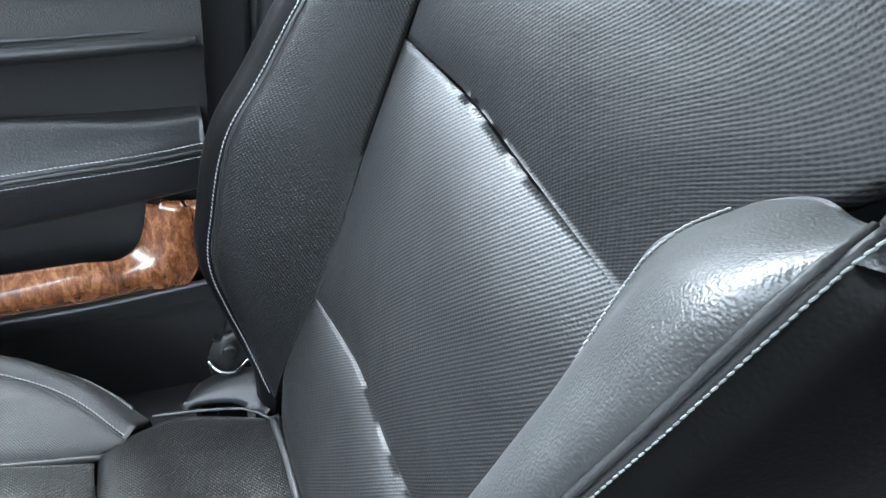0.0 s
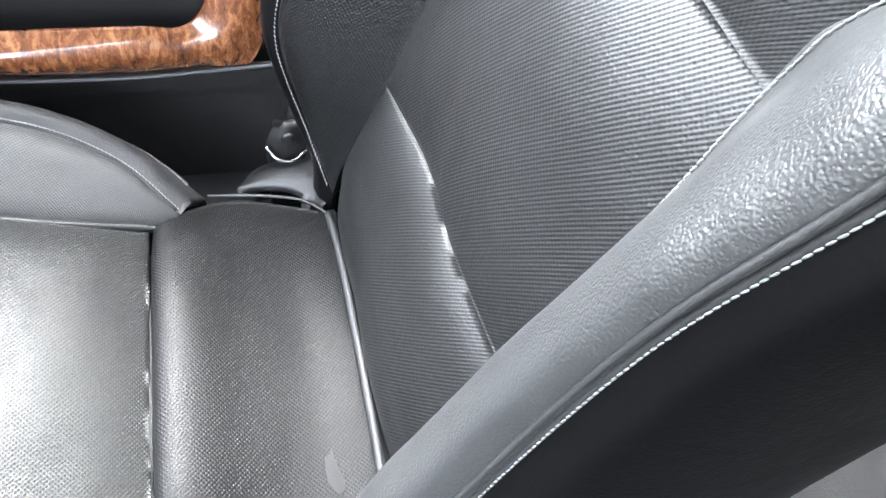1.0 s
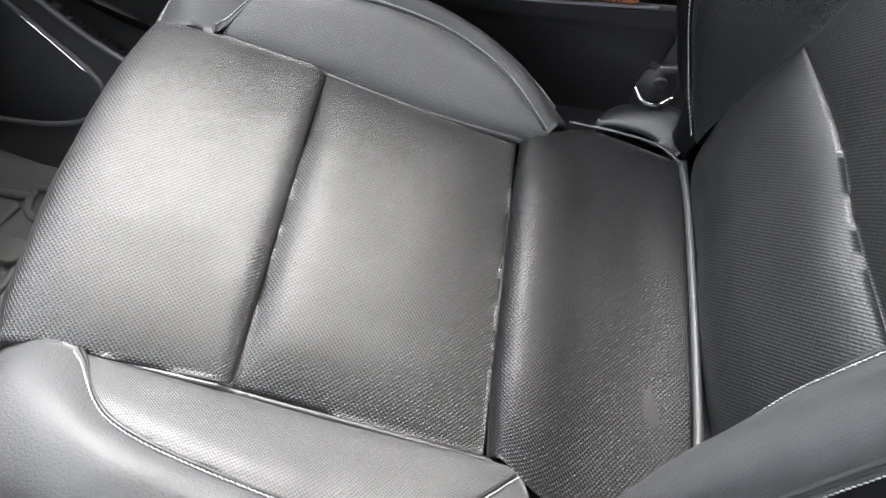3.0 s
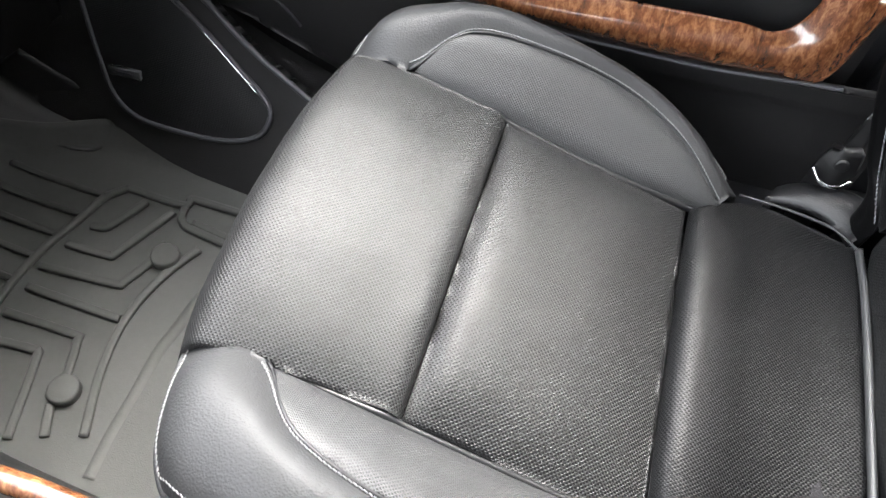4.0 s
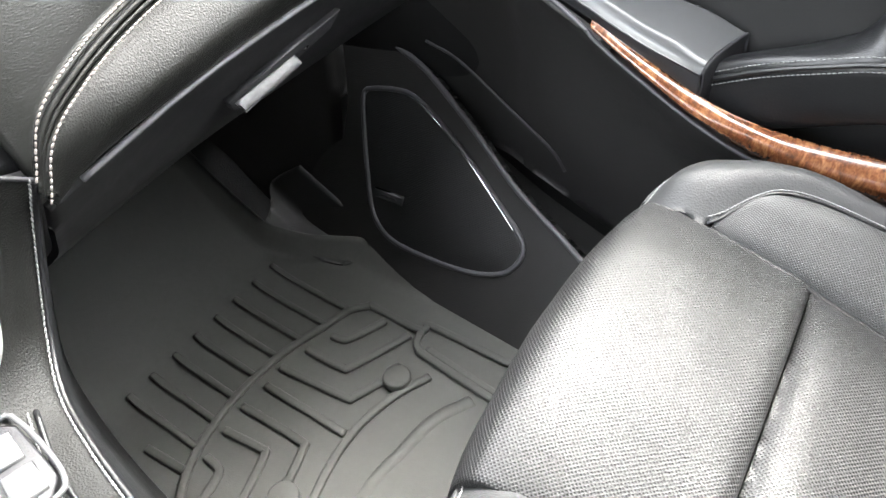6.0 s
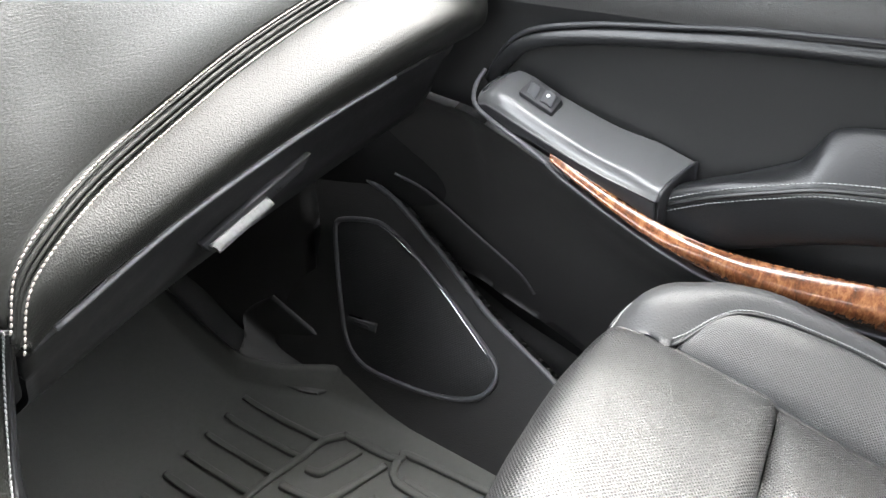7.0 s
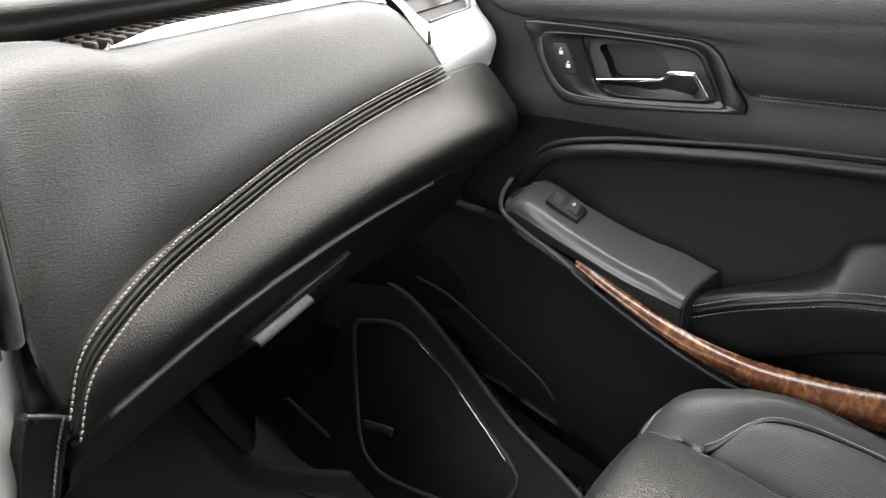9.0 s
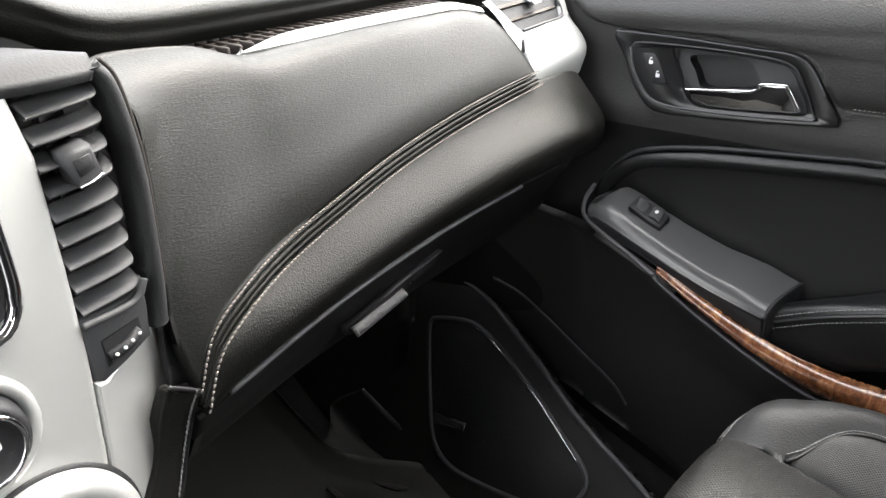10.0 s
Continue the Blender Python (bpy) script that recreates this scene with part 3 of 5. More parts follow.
def back_panel(name, z0, z1, mat, bulge, label, near=NEAR_IN, power=4, sink=0.0):
    rows = []
    for z in np.linspace(z0, z1, 9):
        xa, da = at_height(near, z)
        if near is NEAR_IN:
            xa, da = xa - 0.035, da - 0.016
        xb, db = at_height(FAR_IN, z)
        dm = min(0.002, (da + db) / 2)
        low = sink * max(0.0, 1 - (z - z0) / 0.06)
        da, db, dm = da - low, db - low, dm - low
        rows.append([back(xa, z, da), back(xa * 0.6 + xb * 0.4, z, dm), back(xa * 0.3 + xb * 0.7, z, dm), back(xb, z, db)])
    g = lofted(rows, 56, 44)
    return part(name, sheet(worn(swell(g, (0, 1, 0.3), bulge, power), (0, 1, 0.3), 0.0009, 16.0, z0), (0, 1, 0.3)), mat, seat, label)


back_panel("lower_back_panel", 0.236, 0.4520, RIBBED, 0.015, "perforated leather lumbar panel", power=5)
back_panel("middle_back_panel", 0.4518, 0.6952, RIBBED, 0.017, "perforated leather middle back panel", power=3.2)
UPPER_NEAR = [(-0.119, 0.690, 0.004), (-0.160, 0.76, 0.0), (-0.195, 0.80, 0.0), (-0.200, 0.84, -0.002), (-0.17, 0.92, -0.01)]
back_panel("upper_back_panel", 0.6956, 0.92, PERF_UPPER, 0.008, "ribbed perforated leather upper back panel", UPPER_NEAR, sink=0.002)

NEAR_BOLSTER = []
for bulge, ((xa, za, da), (xb, zb, db)) in zip((1.9, 1.9, 1.75, 1.5, 1.25, 1.0, 0.8), (((-0.165, 0.14, -0.03), (-0.235, 0.16, 0.060)), ((-0.140, 0.27, -0.006), (-0.246, 0.31, 0.088)), ((-0.118, 0.42, 0.007), (-0.239, 0.43, 0.095)),
                                   ((-0.121, 0.54, 0.006), (-0.229, 0.565, 0.095)), ((-0.129, 0.64, 0.006), (-0.227, 0.68, 0.095)), ((-0.121, 0.705, 0.005), (-0.238, 0.765, 0.095)),
                                   ((-0.122, 0.732, 0.003), (-0.246, 0.825, 0.094)))):
    da = da - 0.002
    NEAR_BOLSTER.append([back(xa + (xb - xa) * f, za + (zb - za) * f, da + (db - da) * f + h * bulge) for f, h in ((0, 0), (0.3, 0.009), (0.6, 0.024), (0.84, 0.020), (1, 0))])
NEAR_BOLSTER.append([back(-0.128, 0.742, -0.015), back(-0.155, 0.775, 0.004), back(-0.185, 0.800, 0.018), back(-0.215, 0.815, 0.042), back(-0.246, 0.840, 0.085)])
g = worn(swell(lofted(NEAR_BOLSTER, 40, 110), (0.3, 1, 0.3), 0.004, 4), (0.3, 1, 0.3), 0.0012, 20.0, 7.0)
part("back_bolster", sheet(g, (0.3, 1, 0.3)), BACK_LEATHER, seat, "grained leather backrest bolster")
gn = normals(g, (0.3, 1, 0.3))
part("bolster_stitching", stitches([tuple(g[7, j] + 0.0012 * gn[7, j]) for j in range(2, 108, 5)], 0.0042, 0.0046, 0.0009), THREAD, seat, "pale thread stitching", kind="stuff")
part("bolster_crease", tube([tuple(g[5, j] + 0.0002 * gn[5, j]) for j in range(2, 108, 5)], 0.0009, 6, 90), SMOOTH_LEATHER, seat)
outer = [r[4] for r in NEAR_BOLSTER]
part("outer_piping", tube(outer, 0.0020, 6, 90), LEATHER, seat)
seam = [tuple(np.array(r[4]) * 0.87 + np.array(r[3]) * 0.13 + (0, 0.0035, 0.001)) for r in NEAR_BOLSTER]
part("bolster_seam", tube(seam, 0.0018, 6, 90), LEATHER, seat)
part("outer_stitching", stitches([(x - 0.0035, y + 0.003, z + 0.002) for x, y, z in outer], 0.0036, 0.0037, 0.0005), THREAD, seat, "pale thread stitching", kind="stuff")
rows = [[o, (o[0] - 0.018, o[1] - 0.02, o[2] - 0.004), (o[0] - 0.026, o[1] - 0.08, o[2] - 0.02), (o[0] - 0.02, o[1] - 0.18, o[2] - 0.05), (o[0] + 0.02, o[1] - 0.24, o[2] - 0.07)] for o in outer]
rows.append([(x, y - 0.03, z + 0.08) for x, y, z in rows[-1]])
part("back_side", sheet(lofted(rows, 24, 60), (-1, 0, 0)), FLANK_SHADED, seat, "smooth black leather side of the backrest, darkened for shade")
outer2 = [outer[-1], back(-0.236, 0.88, 0.06), back(-0.20, 0.93, 0.03)]
part("shoulder_stitching", stitches([(x - 0.003, y + 0.003, z) for x, y, z in outer2]), THREAD, seat, "pale thread stitching", kind="stuff")
part("shoulder_piping", tube(outer2, 0.003, 6, 30), LEATHER, seat)

FAR_BOLSTER = [[back(0.176, 0.300, 0.012), back(0.181, 0.302, 0.014), back(0.186, 0.302, 0.014), back(0.191, 0.300, 0.010)],
               [back(0.174, 0.345, 0.016), back(0.190, 0.347, 0.032), back(0.206, 0.347, 0.040), back(0.222, 0.345, 0.040)],
               [back(0.166, 0.44, 0.018), back(0.192, 0.44, 0.062), back(0.217, 0.44, 0.088), back(0.238, 0.438, 0.095)],
               [back(0.168, 0.51, 0.018), back(0.194, 0.51, 0.070), back(0.218, 0.51, 0.102), back(0.239, 0.508, 0.110)],
               [back(0.176, 0.59, 0.018), back(0.200, 0.59, 0.070), back(0.222, 0.588, 0.106), back(0.240, 0.585, 0.116)],
               [back(0.184, 0.66, 0.016), back(0.205, 0.655, 0.060), back(0.225, 0.65, 0.092), back(0.240, 0.646, 0.101)],
               [back(0.190, 0.72, 0.015), back(0.210, 0.715, 0.052), back(0.227, 0.712, 0.078), back(0.240, 0.708, 0.087)],
               [back(0.200, 0.82, 0.010), back(0.216, 0.815, 0.038), back(0.229, 0.812, 0.055), back(0.240, 0.808, 0.060)]]
part("back_bolster", sheet(swell(lofted(FAR_BOLSTER, 24, 80), (-0.6, 1, 0.2), 0.004, 3), (-0.6, 1, 0.2)), PERF_SHADED, seat, "perforated leather backrest bolster")
outer = [r[3] for r in FAR_BOLSTER]
part("outer_piping", tube(outer, 0.0025, 6, 80), SMOOTH_LEATHER, seat)
part("outer_stitching", stitches([(x - 0.002, y + 0.006, z) for x, y, z in outer]), THREAD, seat, "pale thread stitching", kind="stuff")
rows = [[o, (o[0] + 0.012, o[1] + 0.014, o[2]), (o[0] + 0.030, o[1] + 0.010, o[2] - 0.002), (o[0] + 0.034, o[1] - 0.05, o[2] - 0.01), (o[0] + 0.02, o[1] - 0.2, o[2] - 0.03)] for o in [back(0.20, 0.19, -0.02), *outer]]
part("back_side", sheet(lofted(rows, 24, 60), (1, 0.4, 0)), FLANK_SHADED, seat, "smooth black leather side of the backrest, darkened for shade")
part("back_foam", sheet(lofted([[back(-0.2, 0.2, -0.10), back(0.2, 0.2, -0.10)], [back(-0.2, 0.6, -0.12), back(0.22, 0.6, -0.12)], [back(-0.18, 0.93, -0.10), back(0.2, 0.93, -0.10)]], 16, 16), (0, -1, 0)), PLASTIC, seat)
part("back_hinge_cover", sheet(swell(lofted([[(0.187, 0.012, 0.260), (0.217, 0.045, 0.260), (0.236, 0.095, 0.248)], [(0.222, -0.020, 0.262), (0.254, 0.015, 0.256), (0.270, 0.078, 0.232)], [(0.25, -0.03, 0.18), (0.275, 0.02, 0.18), (0.285, 0.08, 0.16)]], 20, 16), (0.5, 0, 1), 0.01), (0.5, 0, 1)), SMOOTH_LEATHER, seat, "leather flap beside the backrest hinge")

# seat belt anchor beside the seat
belt = thing("seat_belt_anchor", (0.285, 0.05, 0.10), "black seat belt strap in a chrome-edged anchor beside the seat", "seat belt")
part("strap", sheet(lofted([[(0.294, 0.026, 0.350), (0.294, 0.006, 0.348)], [(0.280, 0.038, 0.320), (0.280, 0.018, 0.318)], [(0.268, 0.046, 0.295), (0.268, 0.024, 0.293)]], 6, 10), (-1, 0, 0.3), 0.002), BELT, belt)
part("anchor", sheet(lofted([[(0.264, 0.054, 0.315), (0.260, 0.038, 0.317), (0.264, 0.020, 0.315)], [(0.262, 0.062, 0.288), (0.252, 0.040, 0.285), (0.262, 0.016, 0.283)], [(0.270, 0.056, 0.235), (0.264, 0.038, 0.23), (0.270, 0.018, 0.235)]], 14, 12), (-1, 0, 0.2)), BELT, belt)
part("chrome_edge", tube([(0.259, 0.061, 0.287), (0.249, 0.050, 0.278), (0.248, 0.033, 0.275), (0.258, 0.018, 0.280)], 0.0024, 8, 24), CHROME, belt, "chrome edge")
part("bolt", disc((0.257, 0.038, 0.300), (-1, 0, 0), 0.008, 0.008, 20), BELT, belt)
part("stalk", block((0.268, 0.02, -0.014), (0.284, 0.055, 0.25), 0.004), BELT, belt)

# ---- rubber floor mat ----
mat_thing = thing("floor_mat", (0.0, 0.9, -0.012), "grey moulded rubber floor mat with raised channels", "floor mat")


def mat_z(y):
    """The mat lies flat and then runs up the toe board."""
    return 0.0 if y < 1.06 else 1.15 * (y - 1.06) ** 1.5


def mat_sheet():
    xs = np.r_[-0.30, np.linspace(-0.285, -0.262, 4), np.linspace(-0.25, 0.235, 50), np.linspace(0.242, 0.268, 5)]
    ys = np.linspace(0.38, 1.42, 110)
    lip = [max(0.0, -0.252 - x) ** 1.2 * 2.2 + max(0.0, x - 0.236) ** 1.2 * 2.0 for x in xs]
    side = [1.0 - 0.26 * min(1.0, max(0.0, (y - 1.0) / 0.13)) for y in ys]
    return np.array([[(x * (s if x > 0 else 1.0), y, mat_z(y) + h + 0.0012 * math.sin(9 * x + 4 * y) - 0.0012) for y, s in zip(ys, side)] for x, h in zip(xs, lip)])


part("mat_body", sheet(mat_sheet(), UP, 0.008), RUBBER, mat_thing)


def mat_rib(pts, radius=0.0058, rise=0.0022):
    bm = tube([(x, y, rise + mat_z(y)) for x, y in pts], radius, 12, 14 * len(pts))
    for v in bm.verts:
        v.co.z = min(v.co.z, 0.0060 + mat_z(v.co.y))
    return bm


def polyline(pts, r=0.008):
    """Corners kept tight: each inner corner becomes two close points."""
    out = [pts[0]]
    for a, b, c in zip(pts, pts[1:], pts[2:]):
        a, b, c = np.array(a), np.array(b), np.array(c)
        out += [tuple(b + r * (a - b) / np.linalg.norm(a - b)), tuple(b + r * (c - b) / np.linalg.norm(c - b))]
    return [*out, pts[-1]]


for k in range(8):
    x = 0.161 - 0.041 * k
    y1 = (0.941, 0.950, 0.962, 0.973, 0.978, 0.977, 0.974, 0.966)[k]
    part("rib", mat_rib([(x, 1.097), (x - 0.003, 1.03), (x - 0.007, y1)], 0.0048), RUBBER, mat_thing)
part("rib", mat_rib([(-0.167, 1.02), (-0.165, 0.956)]), RUBBER, mat_thing)
part("rib", mat_rib([(0.178, 0.918), (0.151, 0.941), (0.113, 0.951), (0.035, 0.973), (-0.045, 0.978), (-0.110, 0.970), (-0.168, 0.950), (-0.205, 0.925)]), RUBBER, mat_thing)
for line in ([(0.101, 0.931), (0.104, 0.909), (0.163, 0.881)], [(0.063, 0.946), (0.064, 0.877), (0.159, 0.835)], [(0.020, 0.958), (0.026, 0.843), (0.078, 0.820)],
             [(-0.014, 0.955), (-0.020, 0.817)], [(-0.056, 0.959), (-0.058, 0.851), (-0.118, 0.833)], [(-0.096, 0.954), (-0.092, 0.886), (-0.202, 0.855)],
             [(-0.137, 0.946), (-0.141, 0.917), (-0.197, 0.905)], [(-0.150, 0.832), (-0.187, 0.816)], [(0.178, 0.918), (0.174, 0.825), (0.190, 0.818), (0.186, 0.66)],
             [(0.174, 0.825), (0.146, 0.817), (0.140, 0.80), (0.120, 0.66)], [(0.150, 0.80), (0.130, 0.66)]):
    part("rib", mat_rib(polyline(line)), RUBBER, mat_thing)
part("tray_edge", mat_rib([(-0.215, 0.742), (-0.162, 0.746), (-0.102, 0.746), (-0.048, 0.747), (-0.011, 0.742), (0.057, 0.731), (0.11, 0.703)], 0.013, -0.0105), RUBBER, mat_thing)
part("rib", mat_rib([(0.112, 0.771), (0.06, 0.795), (-0.012, 0.809), (-0.09, 0.800), (-0.173, 0.773)]), RUBBER, mat_thing)
flap = lofted([[(0.262, 0.985, 0.0), (0.272, 0.985, 0.003), (0.279, 0.987, 0.008), (0.289, 0.985, 0.018)],
               [(0.225, 1.010, 0.002), (0.255, 1.040, 0.006), (0.278, 1.060, 0.014), (0.289, 1.032, 0.053)],
               [(0.212, 1.080, 0.008), (0.250, 1.110, 0.014), (0.280, 1.130, 0.024), (0.288, 1.089, 0.088)],
               [(0.202, 1.150, 0.030), (0.250, 1.170, 0.036), (0.281, 1.191, 0.058), (0.287, 1.126, 0.111)]], 24, 30)
part("turned_corner", sheet(flap, (-0.5, 0, 1), 0.004), FLAP, mat_thing, "turned-up rubber corner")
for x, y in ((0.084, 0.806), (-0.130, 0.824)):
    post = part("fixing_post", disc((x, y, 0.007), UP, 0.0195, 0.014, 36, 0.003), RUBBER, mat_thing, "round rubber fixing post")
    part("post_tab", block((x + 0.016, y + 0.012, 0.0), (x + 0.024, y + 0.018, 0.006), 0.001), RUBBER, post)

# ---- front passenger door ----
door = thing("front_passenger_door", (0.42, 0.5, 0.12), "black car door panel with padded armrest, wood trim and silver switch pod", "car door")
PROFILE = [(0.771, 0.430), (0.770, 0.405), (0.764, 0.388), (0.752, 0.378), (0.72, 0.381), (0.66, 0.386), (0.62, 0.384), (0.60, 0.386), (0.57, 0.396), (0.50, 0.402), (0.42, 0.402), (0.34, 0.400), (0.27, 0.408), (0.22, 0.43), (0.10, 0.432), (-0.03, 0.432)]
HOLE = [(0.716, 0.699), (0.670, 0.701), (0.634, 0.700), (0.600, 0.697), (0.587, 0.692), (0.577, 0.680), (0.560, 0.643), (0.636, 0.636), (0.675, 0.635), (0.693, 0.645), (0.703, 0.664)]


def pierced(bm, hole):
    """Cuts away the faces whose middle lies inside the (y, z) outline."""
    def inside(y, z):
        k = False
        for (y0, z0), (y1, z1) in zip(hole, hole[1:] + hole[:1]):
            if (z0 > z) != (z1 > z) and y < y0 + (z - z0) * (y1 - y0) / (z1 - z0):
                k = not k
        return k

    gone = [f for f in bm.faces if inside(f.calc_center_median().y, f.calc_center_median().z)]
    bmesh.ops.delete(bm, geom=gone, context="FACES")
    return bm


rows = [[(x - 0.004, 1.10, z), (x - 0.002, 0.90, z), (x, 0.70, z), (x + 0.001, 0.40, z), (x, 0.15, z), (x - 0.002, 0.028, z + 0.006)] for z, x in PROFILE]
part("door_skin", pierced(sheet(lofted(rows[:8], 90, 70), IN, 0.0), HOLE), DOOR_SKIN, door, "grained black upper door skin")
part("door_insert", sheet(lofted(rows[7:], 50, 50), IN, 0.0), INSERT, door, "smooth black leather door insert")
part("window_sill", tube([(0.425, 1.08, 0.772), (0.425, 0.6, 0.773), (0.425, 0.03, 0.775)], 0.012, 10, 30), PLASTIC, door)
# padded roll along the curved recess
roll = [(0.392, 0.790, 0.500), (0.388, 0.768, 0.534), (0.385, 0.736, 0.559), (0.384, 0.667, 0.575), (0.385, 0.58, 0.584), (0.386, 0.483, 0.592), (0.386, 0.345, 0.597), (0.386, 0.18, 0.604), (0.386, 0.035, 0.612)]
part("recess_roll", tube([(x + 0.004, y, z - 0.002) for x, y, z in roll], 0.010, 12, 80), SMOOTH_LEATHER, door, "soft padded roll")
part("recess_gap", tube([(x, y, z + 0.012) for x, y, z in roll], 0.0035, 6, 80), PLASTIC, door)
# upper padded strip with its stitching
edge = [(0.3790, 0.527, 0.652), (0.3745, 0.545, 0.668), (0.3735, 0.562, 0.692), (0.3735, 0.580, 0.707), (0.3735, 0.620, 0.712), (0.3735, 0.700, 0.716), (0.3735, 0.795, 0.717), (0.3720, 0.830, 0.735), (0.3880, 0.850, 0.768)]
g = coons([edge[0], (0.380, 0.35, 0.655), (0.380, 0.03, 0.664)], [edge[-1], (0.386, 0.35, 0.770), (0.386, 0.03, 0.774)],
          edge, [(0.380, 0.03, 0.664), (0.3755, 0.03, 0.70), (0.3735, 0.03, 0.735), (0.376, 0.03, 0.758), (0.386, 0.03, 0.774)], 70, 50)
part("upper_pad", sheet(swell(g, IN, 0.004, 8), IN, 0.007), DOOR_SKIN, door, "grained black upper door pad")
part("pad_stitching", stitches([(0.3770, 0.520, 0.657), (0.3765, 0.35, 0.661), (0.3765, 0.035, 0.670)], 0.0042, 0.0036, 0.0006), THREAD, door, "pale thread stitching", kind="stuff")

# inside handle in its bezel
def loop(pts, x, n=72):
    return even([(x, y, z) for y, z in pts], n, True)


surround = [(0.781, 0.711), (0.722, 0.711), (0.672, 0.709), (0.624, 0.707), (0.593, 0.706), (0.578, 0.702), (0.565, 0.692), (0.549, 0.668), (0.530, 0.639), (0.555, 0.634), (0.634, 0.627), (0.678, 0.624), (0.718, 0.623), (0.736, 0.629), (0.753, 0.650), (0.770, 0.684)]
bezel_line = [(0.761, 0.694), (0.754, 0.7005), (0.7165, 0.7025), (0.671, 0.7025), (0.6345, 0.7015), (0.600, 0.699), (0.584, 0.694), (0.574, 0.682), (0.555, 0.645), (0.560, 0.640), (0.636, 0.634), (0.699, 0.6325), (0.7225, 0.635), (0.7335, 0.640), (0.742, 0.649), (0.755, 0.670)]
hole_line = [(0.714, 0.697), (0.705, 0.699), (0.670, 0.6985), (0.634, 0.6975), (0.600, 0.694), (0.588, 0.690), (0.5795, 0.679), (0.5635, 0.648), (0.573, 0.643), (0.636, 0.638), (0.674, 0.637), (0.6905, 0.645), (0.7005, 0.664)]
scoop_line = [(0.696, 0.688), (0.672, 0.692), (0.650, 0.6925), (0.633, 0.690), (0.622, 0.679), (0.616, 0.662), (0.640, 0.656), (0.676, 0.654), (0.688, 0.672)]
part("handle_surround", band([loop(surround, 0.386), loop(surround, 0.3765), loop([(0.662 + (y - 0.662) * 0.985, 0.668 + (z - 0.668) * 0.95) for y, z in surround], 0.3752), loop(bezel_line, 0.3790)]), GLOSS, door, "smooth black plate round the handle")
bezel = part("handle_bezel", band([loop(bezel_line, 0.3800), loop(bezel_line, 0.3748), loop([(0.66 + (y - 0.66) * 0.985, 0.667 + (z - 0.667) * 0.96) for y, z in bezel_line], 0.3742), loop(hole_line, 0.3768), loop(hole_line, 0.3790)]), GLOSS, door, "black handle bezel")
# the lower lip's highlight, drawn as a lighter grey tube on the black bezel
part("bezel_rim", tube([(0.3745, y, z) for y, z in bezel_line[8:] + bezel_line[:1]], 0.0014, 8, 70), GREY_EDGE, bezel, "lower rim with its highlight as a grey line")
part("bezel_rim", tube([(0.3752, y, z - 0.001) for y, z in surround[:8]], 0.0013, 8, 60), GREY_EDGE, bezel, "grey upper rim")
cup = part("handle_cup", band([loop(hole_line, 0.3775), loop(hole_line, 0.3900), loop(scoop_line, 0.3905), loop(scoop_line, 0.3925)]), VENT, bezel, "grey handle recess", smooth=False)
bm = band([loop(scoop_line, 0.3920), loop([(0.656 + (y - 0.656) * 0.94, 0.674 + (z - 0.674) * 0.94) for y, z in scoop_line], 0.4080)])
bm.faces.new([v for v in bm.verts if v.co.x > 0.407])
part("finger_scoop", bm, PLASTIC, cup, "dark finger scoop", smooth=False)
lever = [(0.693, 0.656), (0.639, 0.6615), (0.6215, 0.6634), (0.6146, 0.6674), (0.6115, 0.6727), (0.5875, 0.6748), (0.5836, 0.6717), (0.5690, 0.6481), (0.5717, 0.6446), (0.6352, 0.6389), (0.666, 0.6379), (0.681, 0.6434)]
bm = slab([(0.3650, y, z) for y, z in lever], (0.012, 0, 0), 0.003, 3)
for v in bm.verts:
    v.co.x += 0.30 * (0.674 - v.co.z)
part("door_lever", bm, CHROME, bezel, "chrome door lever")
part("lever_edge", tube([(0.3655 + 0.3 * (0.674 - z), y, z) for y, z in [(0.6925, 0.655), *lever[1:6], (0.5845, 0.672), (0.570, 0.649)]], 0.0013, 8, 60), CHROME, bezel, "bright lever edge")
lock = part("lock_switch", slab([(0.3735, y, z) for y, z in ((0.746, 0.689), (0.732, 0.690), (0.726, 0.684), (0.713, 0.658), (0.720, 0.6555), (0.731, 0.656))], (0.006, 0, 0), 0.0015), PLASTIC, bezel, "black lock switch with two white padlock marks")
for cy, cz in ((0.735, 0.681), (0.7255, 0.667)):
    part("padlock_mark", slab([(0.3728, cy + a, cz + b) for a, b in ((0.0022, -0.003), (-0.0022, -0.003), (-0.0022, 0.001), (0.0022, 0.001))], (0.001, 0, 0)), MARK, lock, smooth=False)
    part("padlock_mark", tube([(0.3730, cy + 0.0016, cz + 0.001), (0.3730, cy + 0.0012, cz + 0.0036), (0.3730, cy - 0.001, cz + 0.0036)], 0.0005, 5, 10), MARK, lock)

# switch pod, a sloping satin slab with a window switch
POD = [[(0.336, 0.780, 0.492), (0.342, 0.782, 0.500), (0.362, 0.782, 0.504), (0.386, 0.778, 0.507)],
       [(0.327, 0.758, 0.495), (0.333, 0.756, 0.505), (0.356, 0.752, 0.513), (0.390, 0.748, 0.518)],
       [(0.323, 0.70, 0.473), (0.329, 0.70, 0.483), (0.352, 0.70, 0.491), (0.392, 0.70, 0.497)],
       [(0.321, 0.63, 0.446), (0.327, 0.63, 0.457), (0.350, 0.63, 0.464), (0.392, 0.63, 0.472)],
       [(0.322, 0.585, 0.432), (0.328, 0.584, 0.443), (0.351, 0.582, 0.451), (0.394, 0.576, 0.460)],
       [(0.324, 0.556, 0.423), (0.330, 0.554, 0.433), (0.352, 0.548, 0.440), (0.394, 0.533, 0.446)]]
g = lofted(POD, 60, 100)
